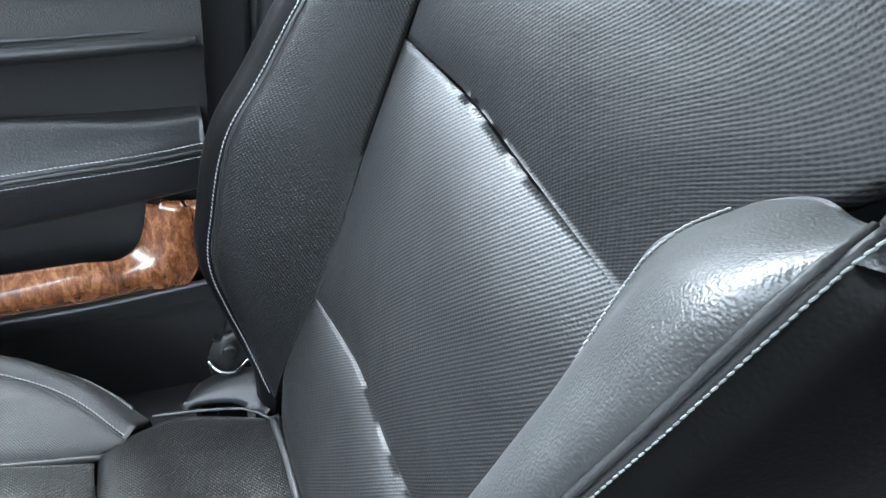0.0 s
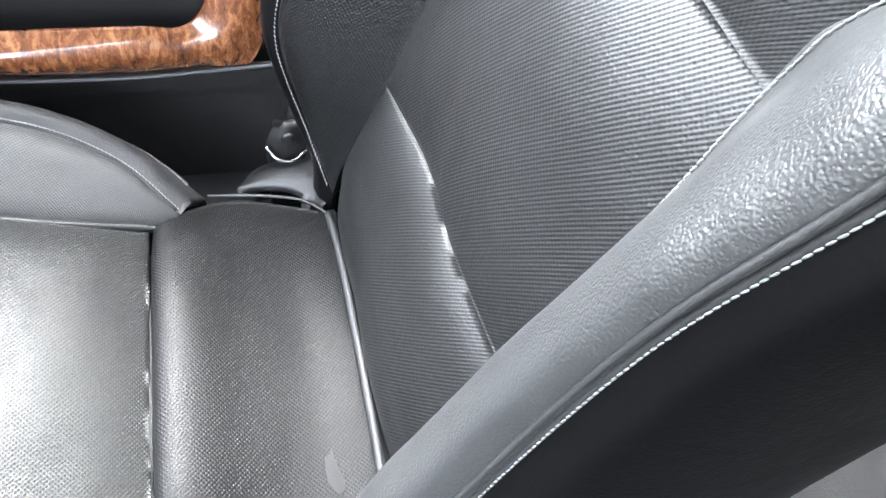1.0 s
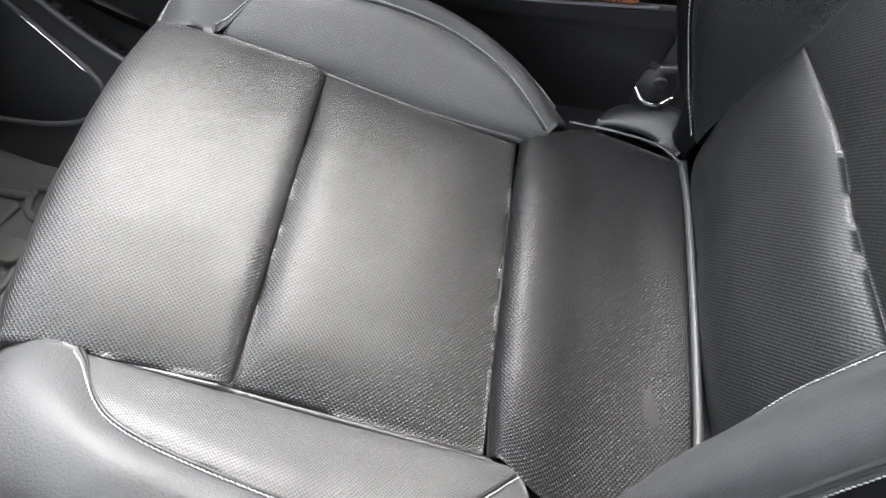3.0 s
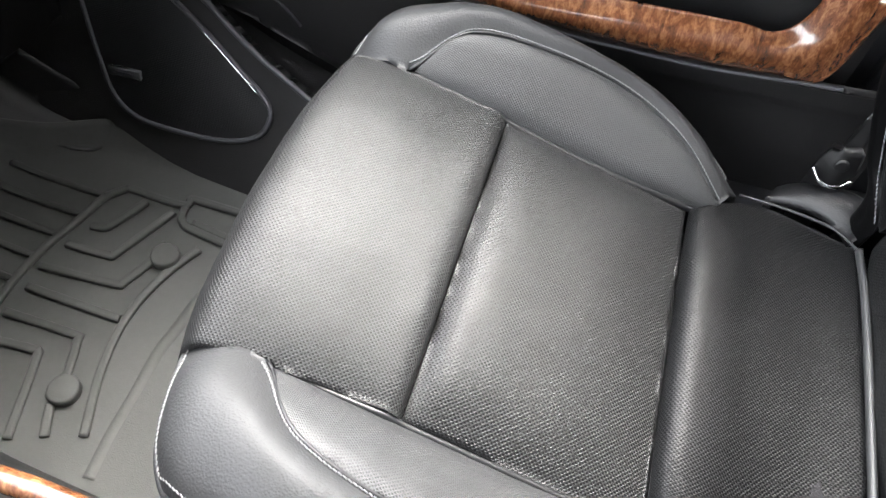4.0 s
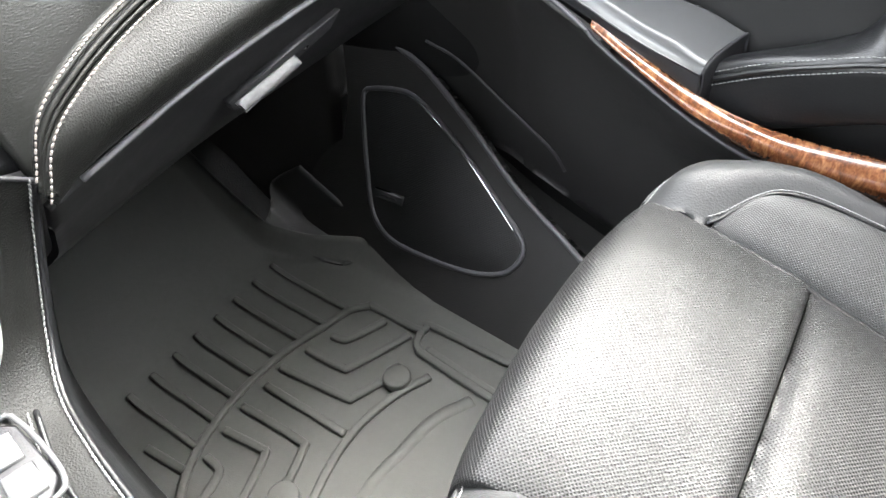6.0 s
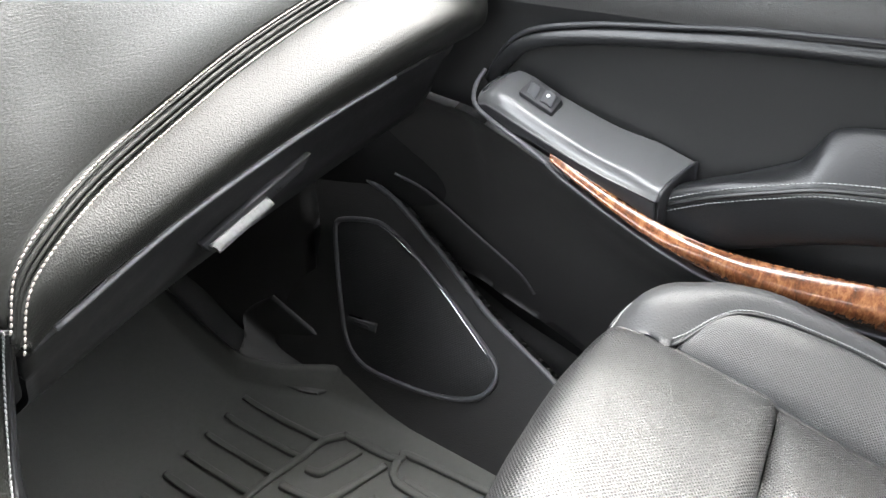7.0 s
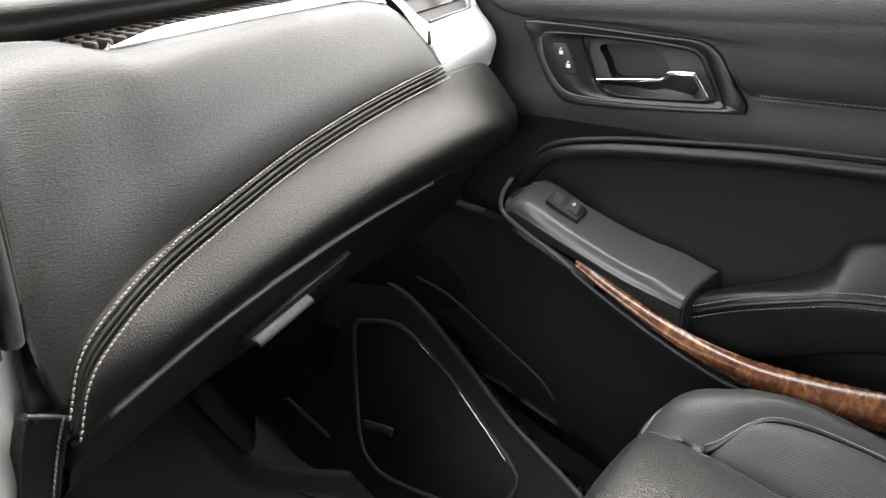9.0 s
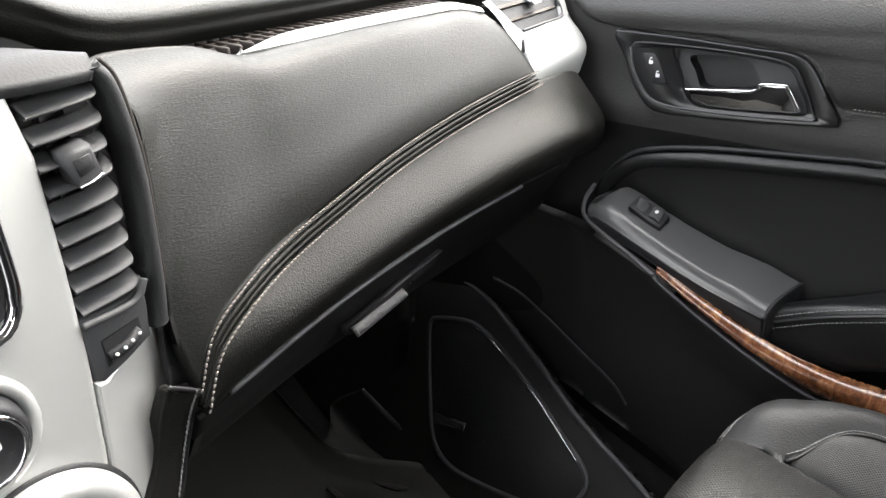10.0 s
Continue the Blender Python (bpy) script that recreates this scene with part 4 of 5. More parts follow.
for i in range(g.shape[0]):
    for j in range(g.shape[1]):
        a, c = (i / (g.shape[0] - 1) - 0.66) / 0.34, (j / (g.shape[1] - 1) - 0.42) / 0.40
        g[i, j, 2] += 0.0030 / (1 + math.exp(9 * ((a ** 4 + c ** 4) ** 0.25 - 1))) - 0.001
pod = part("switch_pod", sheet(g, (-0.6, 0, 1), 0.003), SATIN, door, "satin grey plastic switch pod")
low_line = [(0.337, 0.783, 0.484), (0.329, 0.760, 0.479), (0.326, 0.70, 0.460), (0.325, 0.63, 0.431), (0.325, 0.585, 0.412), (0.326, 0.552, 0.394)]
part("pod_side", sheet(lofted([[r[0] for r in POD], [tuple((np.array(r[0]) + q) / 2 - (0.001, 0, 0)) for r, q in zip(POD, low_line)], low_line], 50, 8), IN, 0.002), PLASTIC, pod, "black side below the pod")
back_row = POD[-1]
part("pod_end", sheet(lofted([back_row, [(x + 0.001, y - 0.004, z - 0.005) for x, y, z in back_row], [(x + 0.001, y - 0.005, z - 0.05) for x, y, z in back_row]], 16, 10), (0, -1, 0), 0.002), PLASTIC, pod)
part("pod_lip", tube([(0.372, 0.788, 0.520), (0.350, 0.790, 0.506), (0.333, 0.782, 0.492), (0.326, 0.755, 0.478), (0.322, 0.715, 0.460), (0.319, 0.683, 0.443)], 0.0028, 8, 50), GREY_EDGE, pod)
switch = part("window_switch", slab([(0.346, 0.732, 0.5120), (0.371, 0.729, 0.5190), (0.370, 0.688, 0.5010), (0.345, 0.691, 0.4940)], (0.004, 0, -0.012), 0.0015), PLASTIC, pod, "black window switch")
for y, lift in ((0.7205, 0.0), (0.7005, 0.0015)):
    part("rocker", sheet(lofted([[(0.350, y + 0.008, 0.5055 + lift + (y - 0.7105) * 0.4), (0.367, y + 0.007, 0.5125 + lift + (y - 0.7105) * 0.4)], [(0.3495, y, 0.5055 + lift + (y - 0.7105) * 0.4), (0.3665, y, 0.5125 + lift + (y - 0.7105) * 0.4)],
                                [(0.349, y - 0.008, 0.5005 + lift + (y - 0.7105) * 0.4), (0.366, y - 0.008, 0.5075 + lift + (y - 0.7105) * 0.4)]], 8, 10), (-0.6, 0, 1), 0.003), VENT, switch)
part("rocker_mark", disc((0.358, 0.7005, 0.5075), (-0.4, 0.1, 1), 0.0024, 0.0012, 12, 0), MARK, switch)

# armrest with its double seam, over a grab opening
g = lofted([[(0.402, 0.556, 0.402), (0.372, 0.553, 0.421), (0.349, 0.550, 0.424), (0.346, 0.549, 0.404), (0.352, 0.549, 0.378), (0.40, 0.549, 0.372)],
            [(0.402, 0.50, 0.430), (0.368, 0.50, 0.447), (0.343, 0.50, 0.448), (0.340, 0.50, 0.420), (0.350, 0.50, 0.364), (0.40, 0.50, 0.358)],
            [(0.402, 0.44, 0.462), (0.366, 0.44, 0.471), (0.339, 0.44, 0.465), (0.337, 0.44, 0.436), (0.350, 0.44, 0.383), (0.40, 0.44, 0.378)],
            [(0.402, 0.421, 0.477), (0.378, 0.421, 0.487), (0.3395, 0.42, 0.470), (0.3375, 0.42, 0.440), (0.350, 0.42, 0.391), (0.40, 0.42, 0.386)],
            [(0.402, 0.400, 0.511), (0.381, 0.40, 0.513), (0.340, 0.40, 0.475), (0.338, 0.40, 0.445), (0.350, 0.40, 0.399), (0.40, 0.40, 0.394)],
            [(0.402, 0.34, 0.517), (0.382, 0.34, 0.523), (0.343, 0.34, 0.482), (0.340, 0.34, 0.452), (0.352, 0.34, 0.415), (0.40, 0.34, 0.410)],
            [(0.402, 0.22, 0.526), (0.384, 0.22, 0.531), (0.352, 0.22, 0.492), (0.349, 0.22, 0.462), (0.358, 0.22, 0.428), (0.40, 0.22, 0.424)],
            [(0.402, 0.10, 0.530), (0.376, 0.10, 0.525), (0.360, 0.10, 0.500), (0.357, 0.10, 0.470), (0.364, 0.10, 0.440), (0.40, 0.10, 0.436)],
            [(0.402, 0.036, 0.532), (0.380, 0.036, 0.526), (0.368, 0.036, 0.505), (0.366, 0.036, 0.478), (0.372, 0.036, 0.446), (0.40, 0.036, 0.442)]], 48, 90)
arm = part("armrest", sheet(g, (-1, 0, 0.4), 0.004), SMOOTH_LEATHER, door, "padded black leather armrest")
seam = [(0.346, 0.549, 0.410), (0.3395, 0.50, 0.437), (0.3362, 0.44, 0.461), (0.337, 0.40, 0.473), (0.340, 0.34, 0.480), (0.349, 0.22, 0.489), (0.357, 0.10, 0.494), (0.366, 0.04, 0.497)]
part("armrest_piping", tube([(x - 0.0015, y, z) for x, y, z in seam], 0.0030, 6, 80), SMOOTH_LEATHER, arm)
part("armrest_stitching", stitches([(x - 0.0008, y, z + 0.008) for x, y, z in seam]), THREAD, arm, "pale thread stitching", kind="stuff")
part("armrest_stitching", stitches([(x - 0.0022, y, z - 0.007) for x, y, z in seam]), THREAD, arm, "pale thread stitching", kind="stuff")

# wood strip that sweeps under the armrest and up its rear
g = lofted([[(0.322, 0.680, 0.456), (0.317, 0.679, 0.450), (0.321, 0.677, 0.443)],
            [(0.324, 0.62, 0.428), (0.315, 0.618, 0.418), (0.322, 0.615, 0.408)],
            [(0.326, 0.55, 0.398), (0.315, 0.548, 0.385), (0.322, 0.544, 0.372)],
            [(0.330, 0.49, 0.382), (0.318, 0.482, 0.369), (0.324, 0.474, 0.346)],
            [(0.338, 0.43, 0.374), (0.322, 0.425, 0.357), (0.328, 0.42, 0.336)],
            [(0.345, 0.37, 0.372), (0.327, 0.37, 0.353), (0.333, 0.368, 0.332)],
            [(0.350, 0.28, 0.373), (0.334, 0.28, 0.350), (0.341, 0.28, 0.322)],
            [(0.356, 0.18, 0.372), (0.344, 0.18, 0.345), (0.352, 0.18, 0.315)],
            [(0.364, 0.14, 0.364), (0.352, 0.13, 0.342), (0.360, 0.12, 0.314)],
            [(0.370, 0.115, 0.382), (0.356, 0.085, 0.362), (0.366, 0.065, 0.316)],
            [(0.372, 0.102, 0.430), (0.360, 0.070, 0.430), (0.370, 0.038, 0.420)]], 18, 90)
wood = part("wood_trim", sheet(swell(g, IN, 0.003, 3), IN, 0.014), WOOD, door, "glossy reddish-brown burl wood trim")
part("trim_lip", tube([(0.3200, 0.684, 0.443), (0.3195, 0.672, 0.433), (0.320, 0.62, 0.403), (0.320, 0.544, 0.366), (0.322, 0.474, 0.341), (0.331, 0.368, 0.325), (0.340, 0.28, 0.316), (0.351, 0.18, 0.309), (0.365, 0.04, 0.311)], 0.0026, 8, 80), GREY_EDGE, door)
# door flank below the wood and the pocket ridge
g = lofted([[(0.395, 1.25, 0.47), (0.395, 1.0, 0.47), (0.350, 0.83, 0.474), (0.326, 0.77, 0.474), (0.321, 0.67, 0.432), (0.321, 0.55, 0.366), (0.328, 0.42, 0.331), (0.340, 0.28, 0.316), (0.352, 0.16, 0.308), (0.368, -0.05, 0.310)],
            [(0.40, 1.25, 0.43), (0.40, 1.0, 0.43), (0.370, 0.83, 0.44), (0.350, 0.77, 0.43), (0.342, 0.67, 0.400), (0.338, 0.55, 0.336), (0.345, 0.42, 0.300), (0.355, 0.28, 0.285), (0.364, 0.16, 0.28), (0.375, -0.05, 0.28)],
            [(0.405, 1.25, 0.33), (0.405, 1.0, 0.33), (0.395, 0.83, 0.34), (0.385, 0.77, 0.325), (0.380, 0.67, 0.30), (0.380, 0.55, 0.25), (0.382, 0.42, 0.22), (0.384, 0.28, 0.22), (0.386, 0.16, 0.22), (0.39, -0.05, 0.22)],
            [(0.41, 1.25, 0.20), (0.41, 1.0, 0.20), (0.405, 0.83, 0.18), (0.402, 0.77, 0.16), (0.400, 0.67, 0.12), (0.400, 0.55, 0.06), (0.400, 0.42, 0.02), (0.400, 0.28, 0.02), (0.400, 0.16, 0.02), (0.40, -0.05, 0.02)]], 60, 30)
part("flank", sheet(g, IN, 0.01), DOOR_SKIN, door)


def low(y, z, out=0.0):
    """A point on the sloping lower bulge of the door; out is the height over it."""
    return (0.301 + 0.107 * (y - 0.958) + 0.503 * (z - 0.104) - 0.89 * out, y, z + 0.45 * out)


ridge = [low(1.13, 0.305), low(1.0, 0.30), low(0.939, 0.283), low(0.85, 0.240), low(0.756, 0.189), low(0.64, 0.142), low(0.56, 0.10)]
bottom = [low(1.13, -0.03), low(0.9, -0.03), low(0.75, -0.03), low(0.56, -0.03)]
g = coons(ridge, bottom, [ridge[0], low(1.13, 0.12), bottom[0]], [ridge[-1], low(0.56, 0.03), bottom[-1]], 70, 40)
part("lower_bulge", sheet(g, IN, 0.022), DOOR_SKIN, door)
lining = [[r, (r[0] + 0.005, r[1], r[2] - 0.014), (max(r[0] + 0.012, 0.380), r[1], r[2] - 0.075), (0.425, r[1], r[2] - 0.070)] for r in [(x + 0.010, y, z - 0.010) for x, y, z in ridge]]
part("pocket_lining", sheet(lofted(lining, 16, 60), (0, 0, 1), 0.0), DOOR_SKIN, door, "black map pocket lining")
part("pocket_edge", tube(ridge[1:], 0.0045, 10, 70), GREY_EDGE, door, "rounded grey map pocket edge")
part("pocket_back", tube([(0.396, 0.945, 0.327), (0.394, 0.888, 0.311), (0.391, 0.797, 0.256), (0.393, 0.742, 0.217), (0.396, 0.719, 0.186)], 0.0022, 8, 50), GREY_EDGE, door)
GR = [(1.042, 0.222), (1.030, 0.236), (0.973, 0.249), (0.940, 0.245), (0.900, 0.230), (0.834, 0.198), (0.780, 0.166), (0.735, 0.139), (0.722, 0.118), (0.735, 0.090), (0.766, 0.072), (0.811, 0.060), (0.870, 0.053), (0.928, 0.051), (0.962, 0.060), (0.985, 0.080), (1.003, 0.116), (1.025, 0.17)]
speaker = part("speaker_grille", slab([low(y, z, 0.004) for y, z in GR], (0.012, 0, 0.0), 0.002), GRILLE, door, "black mesh loudspeaker grille")
part("grille_frame", tube([low(y, z, 0.004) for y, z in GR], 0.0040, 8, 120, True), GREY_EDGE, speaker, "grey grille frame")
part("chrome_strip", tube([low(y, z, 0.0098) for y, z in ((0.955, 0.2465), (0.938, 0.2435), (0.898, 0.2285), (0.832, 0.1965), (0.778, 0.1645), (0.742, 0.142))], 0.0011, 6, 60), CHROME, speaker, "thin chrome strip")
badge = part("speaker_badge", slab([low(y, z, 0.009) for y, z in ((0.986, 0.110), (0.932, 0.115), (0.930, 0.105), (0.984, 0.100))], (0.006, 0, 0), 0.001), SATIN, speaker, "small brushed metal badge")
part("badge_bar", slab([low(y, z, 0.0096) for y, z in ((0.972, 0.1075), (0.944, 0.110), (0.943, 0.107), (0.971, 0.1045))], (0.001, 0, 0)), PLASTIC, badge, smooth=False)
# kick panel with the mat's turned-up corner ahead of the door
part("kick_panel", sheet(lofted([[(0.350, 1.07, 0.32), (0.33, 1.25, 0.36), (0.32, 1.40, 0.40)], [(0.335, 1.07, 0.14), (0.32, 1.25, 0.18), (0.31, 1.40, 0.25)], [(0.272, 1.07, -0.02), (0.27, 1.25, 0.05), (0.27, 1.40, 0.15)]], 16, 16), IN, 0.02), DOOR_SKIN, door)

# ---- dashboard ----
dash = thing("dashboard", (0.05, 1.0, 0.38), "black leather-wrapped dashboard with silver trim and double stitching", "dashboard")
SEAM = [(-0.232, 0.806, 0.566), (-0.213, 0.810, 0.598), (-0.177, 0.816, 0.616), (-0.127, 0.825, 0.628), (-0.060, 0.828, 0.642), (0.016, 0.830, 0.656), (0.102, 0.828, 0.668), (0.180, 0.824, 0.676), (0.252, 0.820, 0.681)]
TOP = [(-0.225, 0.880, 0.768), (-0.19, 0.90, 0.768), (-0.13, 0.900, 0.762), (-0.090, 0.892, 0.750), (-0.03, 0.893, 0.749), (0.05, 0.892, 0.749), (0.13, 0.886, 0.749), (0.185, 0.878, 0.749), (0.222, 0.868, 0.742)]
LEFT = [SEAM[0], (-0.236, 0.815, 0.61), (-0.229, 0.826, 0.65), (-0.217, 0.840, 0.708), (-0.212, 0.853, 0.745), TOP[0]]
RIGHT = [SEAM[-1], (0.250, 0.835, 0.70), (0.240, 0.853, 0.724), TOP[-1]]
g = coons(SEAM, TOP, LEFT, RIGHT, 90, 50)
part("wrap_panel", sheet(swell(g, BACK, 0.006, 4), BACK, 0.012), DASH_SKIN, dash, "grained black leather wrap panel")
for dy, dz, r in ((-0.0005, -0.0035, 0.0014), (-0.0025, -0.0072, 0.0019), (-0.0042, -0.0110, 0.0014)):
    part("seam_cord", tube([(x, y + dy, z + dz) for x, y, z in SEAM], r, 8, 120), ROLL_SKIN, dash)
part("dash_stitching", stitches([(x, y - 0.0040, z + 0.0018) for x, y, z in SEAM], 0.0042, 0.0034, 0.0008), DASH_THREAD, dash, "beige thread stitching", kind="stuff")
part("dash_stitching", stitches([(x, y - 0.0090, z - 0.0128) for x, y, z in SEAM], 0.0042, 0.0034, 0.0008), DASH_THREAD, dash, "beige thread stitching", kind="stuff")
# padded roll under the seam
rows = []
for (x, y, z), (bx, by, bz) in zip(SEAM, [(-0.222, 0.816, 0.535), (-0.200, 0.815, 0.545), (-0.170, 0.814, 0.552), (-0.120, 0.814, 0.558), (-0.050, 0.814, 0.564), (0.030, 0.812, 0.569), (0.115, 0.806, 0.573), (0.190, 0.798, 0.576), (0.262, 0.79, 0.578)]):
    f = (z - bz) / 0.1
    rows.append([(x, y + 0.004, z - 0.012), (x, y - 0.016 * f, z - 0.030 * f), (bx, by - 0.025 * f, bz + 0.043 * f), (bx, by - 0.014 * f, bz + 0.014 * f), (bx, by, bz)])
rows.append([(0.30, 0.815, 0.672), (0.305, 0.795, 0.650), (0.312, 0.772, 0.618), (0.315, 0.772, 0.592), (0.315, 0.782, 0.578)])
rows.append([(0.336, 0.815, 0.672), (0.340, 0.797, 0.650), (0.345, 0.776, 0.618), (0.346, 0.776, 0.592), (0.346, 0.786, 0.578)])
rows.append([(0.356, 0.85, 0.672), (0.356, 0.84, 0.650), (0.36, 0.83, 0.618), (0.36, 0.83, 0.592), (0.36, 0.83, 0.578)])
part("lower_roll", sheet(lofted(rows, 28, 110), BACK, 0.010), ROLL_SKIN, dash, "padded grained lower dash roll")
# glove box lid and its latch
g = lofted([[(-0.225, 0.820, 0.532), (-0.05, 0.818, 0.560), (0.12, 0.810, 0.570), (0.30, 0.79, 0.574)],
            [(-0.222, 0.838, 0.50), (-0.05, 0.838, 0.525), (0.12, 0.830, 0.535), (0.30, 0.81, 0.54)],
            [(-0.215, 0.872, 0.455), (-0.05, 0.872, 0.470), (0.12, 0.866, 0.475), (0.31, 0.85, 0.48)],
            [(-0.21, 0.95, 0.40), (-0.05, 0.95, 0.41), (0.12, 0.95, 0.41), (0.32, 0.94, 0.42)],
            [(-0.21, 1.10, 0.37), (-0.05, 1.10, 0.37), (0.12, 1.10, 0.37), (0.33, 1.10, 0.38)],
            [(-0.21, 1.42, 0.40), (-0.05, 1.42, 0.40), (0.12, 1.42, 0.40), (0.33, 1.42, 0.40)]], 50, 40)
lid = part("glove_box_lid", sheet(g, (0, -1, -0.4), 0.006), BELT, dash, "black plastic glove box lid")
part("lid_edge", tube([(-0.20, 0.8155, 0.541), (-0.10, 0.814, 0.557), (0.0, 0.813, 0.564), (0.10, 0.807, 0.570), (0.19, 0.797, 0.574)], 0.0025, 6, 60), GREY_EDGE, lid, "grey edge line")
part("latch_recess", slab([(-0.050, 0.8395, 0.508), (0.085, 0.8265, 0.533), (0.078, 0.8345, 0.516), (0.030, 0.8425, 0.502), (-0.040, 0.8455, 0.492)], (0, 0.012, 0), 0.001), PLASTIC, lid, "dark latch recess")
part("latch", sheet(lofted([[(-0.044, 0.838, 0.505), (0.026, 0.834, 0.515)], [(-0.041, 0.834, 0.498), (0.029, 0.830, 0.508)], [(-0.037, 0.838, 0.491), (0.033, 0.834, 0.502)]], 20, 12), (0, -1, 0.5), 0.004), LATCH, lid, "grey textured glove box latch")
part("lock_barrel", disc((0.044, 0.838, 0.516), (0, -1, -0.1), 0.0045, 0.006, 18, 0.001), CHROME, lid)

# silver strip, slotted outlet and corner vent
strip = [(-0.092, 0.892, 0.751), *[(x, y - 0.001, z + 0.001) for x, y, z in TOP[4:]]]
width = [0.02, 1.0, 1.0, 1.0, 1.0, 1.0]
g = lofted([strip, [(x + 0.001, y + 0.005 * w, z + 0.004 * w) for (x, y, z), w in zip(strip, width)], [(x + 0.003, y + 0.015 * w, z + 0.005 * w) for (x, y, z), w in zip(strip, width)]], 60, 10)
part("silver_strip", sheet(g, BACK, 0.004), SILVER, dash, "bright silver dash strip")
outlet = part("outlet_channel", sheet(lofted([[(-0.13, 0.905, 0.744), (0.06, 0.912, 0.742), (0.22, 0.90, 0.742)], [(-0.13, 0.955, 0.746), (0.06, 0.955, 0.744), (0.22, 0.95, 0.744)]], 30, 6), UP, 0.02), BROWN, dash, "slotted brown air outlet")
for k in range(25):
    x = -0.098 + 0.0125 * k
    part("slat", block((x - 0.0018, 0.908, 0.740), (x + 0.0018, 0.946, 0.7525), 0.0006, 1), BROWN, outlet)
for y in (0.922, 0.936):
    part("slat", block((-0.105, y - 0.001, 0.740), (0.21, y + 0.001, 0.7515), 0.0004, 1), BROWN, outlet)
g = lofted([[(-0.36, 0.93, 0.80), (-0.26, 0.925, 0.788), (-0.20, 0.928, 0.764), (-0.15, 0.938, 0.755), (-0.07, 0.948, 0.752), (0.10, 0.952, 0.751), (0.36, 0.95, 0.755)],
            [(-0.36, 0.915, 0.815), (-0.26, 0.912, 0.803), (-0.20, 0.914, 0.780), (-0.15, 0.926, 0.770), (-0.07, 0.938, 0.766), (0.10, 0.945, 0.764), (0.36, 0.95, 0.768)],
            [(-0.36, 0.925, 0.835), (-0.26, 0.925, 0.822), (-0.20, 0.93, 0.804), (-0.15, 0.94, 0.795), (-0.07, 0.95, 0.790), (0.10, 0.96, 0.786), (0.36, 0.97, 0.786)],
            [(-0.36, 1.10, 0.86), (-0.26, 1.10, 0.855), (-0.20, 1.10, 0.85), (-0.15, 1.10, 0.85), (-0.07, 1.10, 0.845), (0.10, 1.10, 0.84), (0.36, 1.10, 0.835)],
            [(-0.36, 1.40, 0.84), (-0.26, 1.40, 0.84), (-0.20, 1.40, 0.84), (-0.15, 1.40, 0.84), (-0.07, 1.40, 0.84), (0.10, 1.40, 0.84), (0.36, 1.40, 0.83)]], 60, 40)
part("top_pad", sheet(g, (0, -0.5, 1), 0.02), DASH_SKIN, dash, "grained black dash top")
edge = [(0.253, 0.820, 0.660), (0.259, 0.829, 0.680), (0.257, 0.841, 0.699), (0.252, 0.856, 0.719), (0.248, 0.868, 0.735), (0.239, 0.880, 0.750)]
mouth = [(0.275, 0.849, 0.717), (0.267, 0.856, 0.725), (0.258, 0.866, 0.738), (0.250, 0.878, 0.751)]
vent = part("corner_vent", sheet(lofted([edge[2:], mouth], 24, 6), BACK, 0.0), SATIN_SILVER, dash, "silver corner air vent")
part("vent_chin", sheet(lofted([[(0.253, 0.822, 0.649), (0.300, 0.815, 0.657), (0.340, 0.808, 0.665), (0.362, 0.818, 0.668)],
                                [(0.257, 0.827, 0.676), (0.305, 0.815, 0.684), (0.352, 0.807, 0.690), (0.370, 0.820, 0.692)],
                                [(0.262, 0.838, 0.698), (0.307, 0.829, 0.704), (0.356, 0.820, 0.708), (0.374, 0.832, 0.710)],
                                [(0.275, 0.849, 0.717), (0.308, 0.843, 0.721), (0.346, 0.837, 0.725), (0.376, 0.845, 0.727)]], 30, 26), BACK, 0.008), SATIN_SILVER, vent, "silver lower surround")
part("vent_cheek", sheet(lofted([[(0.346, 0.837, 0.725), (0.352, 0.846, 0.742), (0.356, 0.856, 0.756)], [(0.364, 0.838, 0.726), (0.370, 0.848, 0.743), (0.374, 0.858, 0.757)], [(0.378, 0.850, 0.727), (0.380, 0.860, 0.744), (0.382, 0.87, 0.757)]], 12, 12), BACK, 0.008), SATIN_SILVER, vent)
part("vent_mouth", slab([(0.275, 0.852, 0.715), (0.348, 0.840, 0.723), (0.356, 0.858, 0.756), (0.250, 0.881, 0.750)], (0.0, 0.030, -0.012), 0.0), PLASTIC, vent, "dark vent mouth", smooth=False)
part("mouth_rim", tube([(0.352, 0.848, 0.744), (0.346, 0.838, 0.726), (0.308, 0.8435, 0.7215), (0.276, 0.8495, 0.718)], 0.0016, 6, 50), VENT, vent)
for k, (a, c) in enumerate((((0.262, 0.860, 0.728), (0.345, 0.845, 0.735)), ((0.250, 0.871, 0.741), (0.350, 0.852, 0.748)))):
    a, c = np.array(a), np.array(c)
    part("slat", sheet(lofted([[a, c], [a + (0, 0.008, 0.003), c + (0, 0.008, 0.003)], [a + (0, 0.022, 0.004), c + (0, 0.022, 0.004)]], 10, 8), UP, 0.0018), BROWN, vent)
part("vent_tab", slab([(0.301, 0.850, 0.742), (0.316, 0.847, 0.743), (0.316, 0.852, 0.750), (0.301, 0.855, 0.749)], (0, 0.01, 0.0), 0.002), CHROME, vent, "chrome vent tab")

# ---- centre stack with its vent and knobs ----
stack = thing("centre_stack", (-0.40, 0.86, 0.44), "silver centre stack with a slatted air vent and round knobs", "centre stack")


def face(x, z, out=0.0):
    """A point on the leaning front of the stack."""
    return (x, 0.812 + 0.08 * (z - 0.60) - out, z)


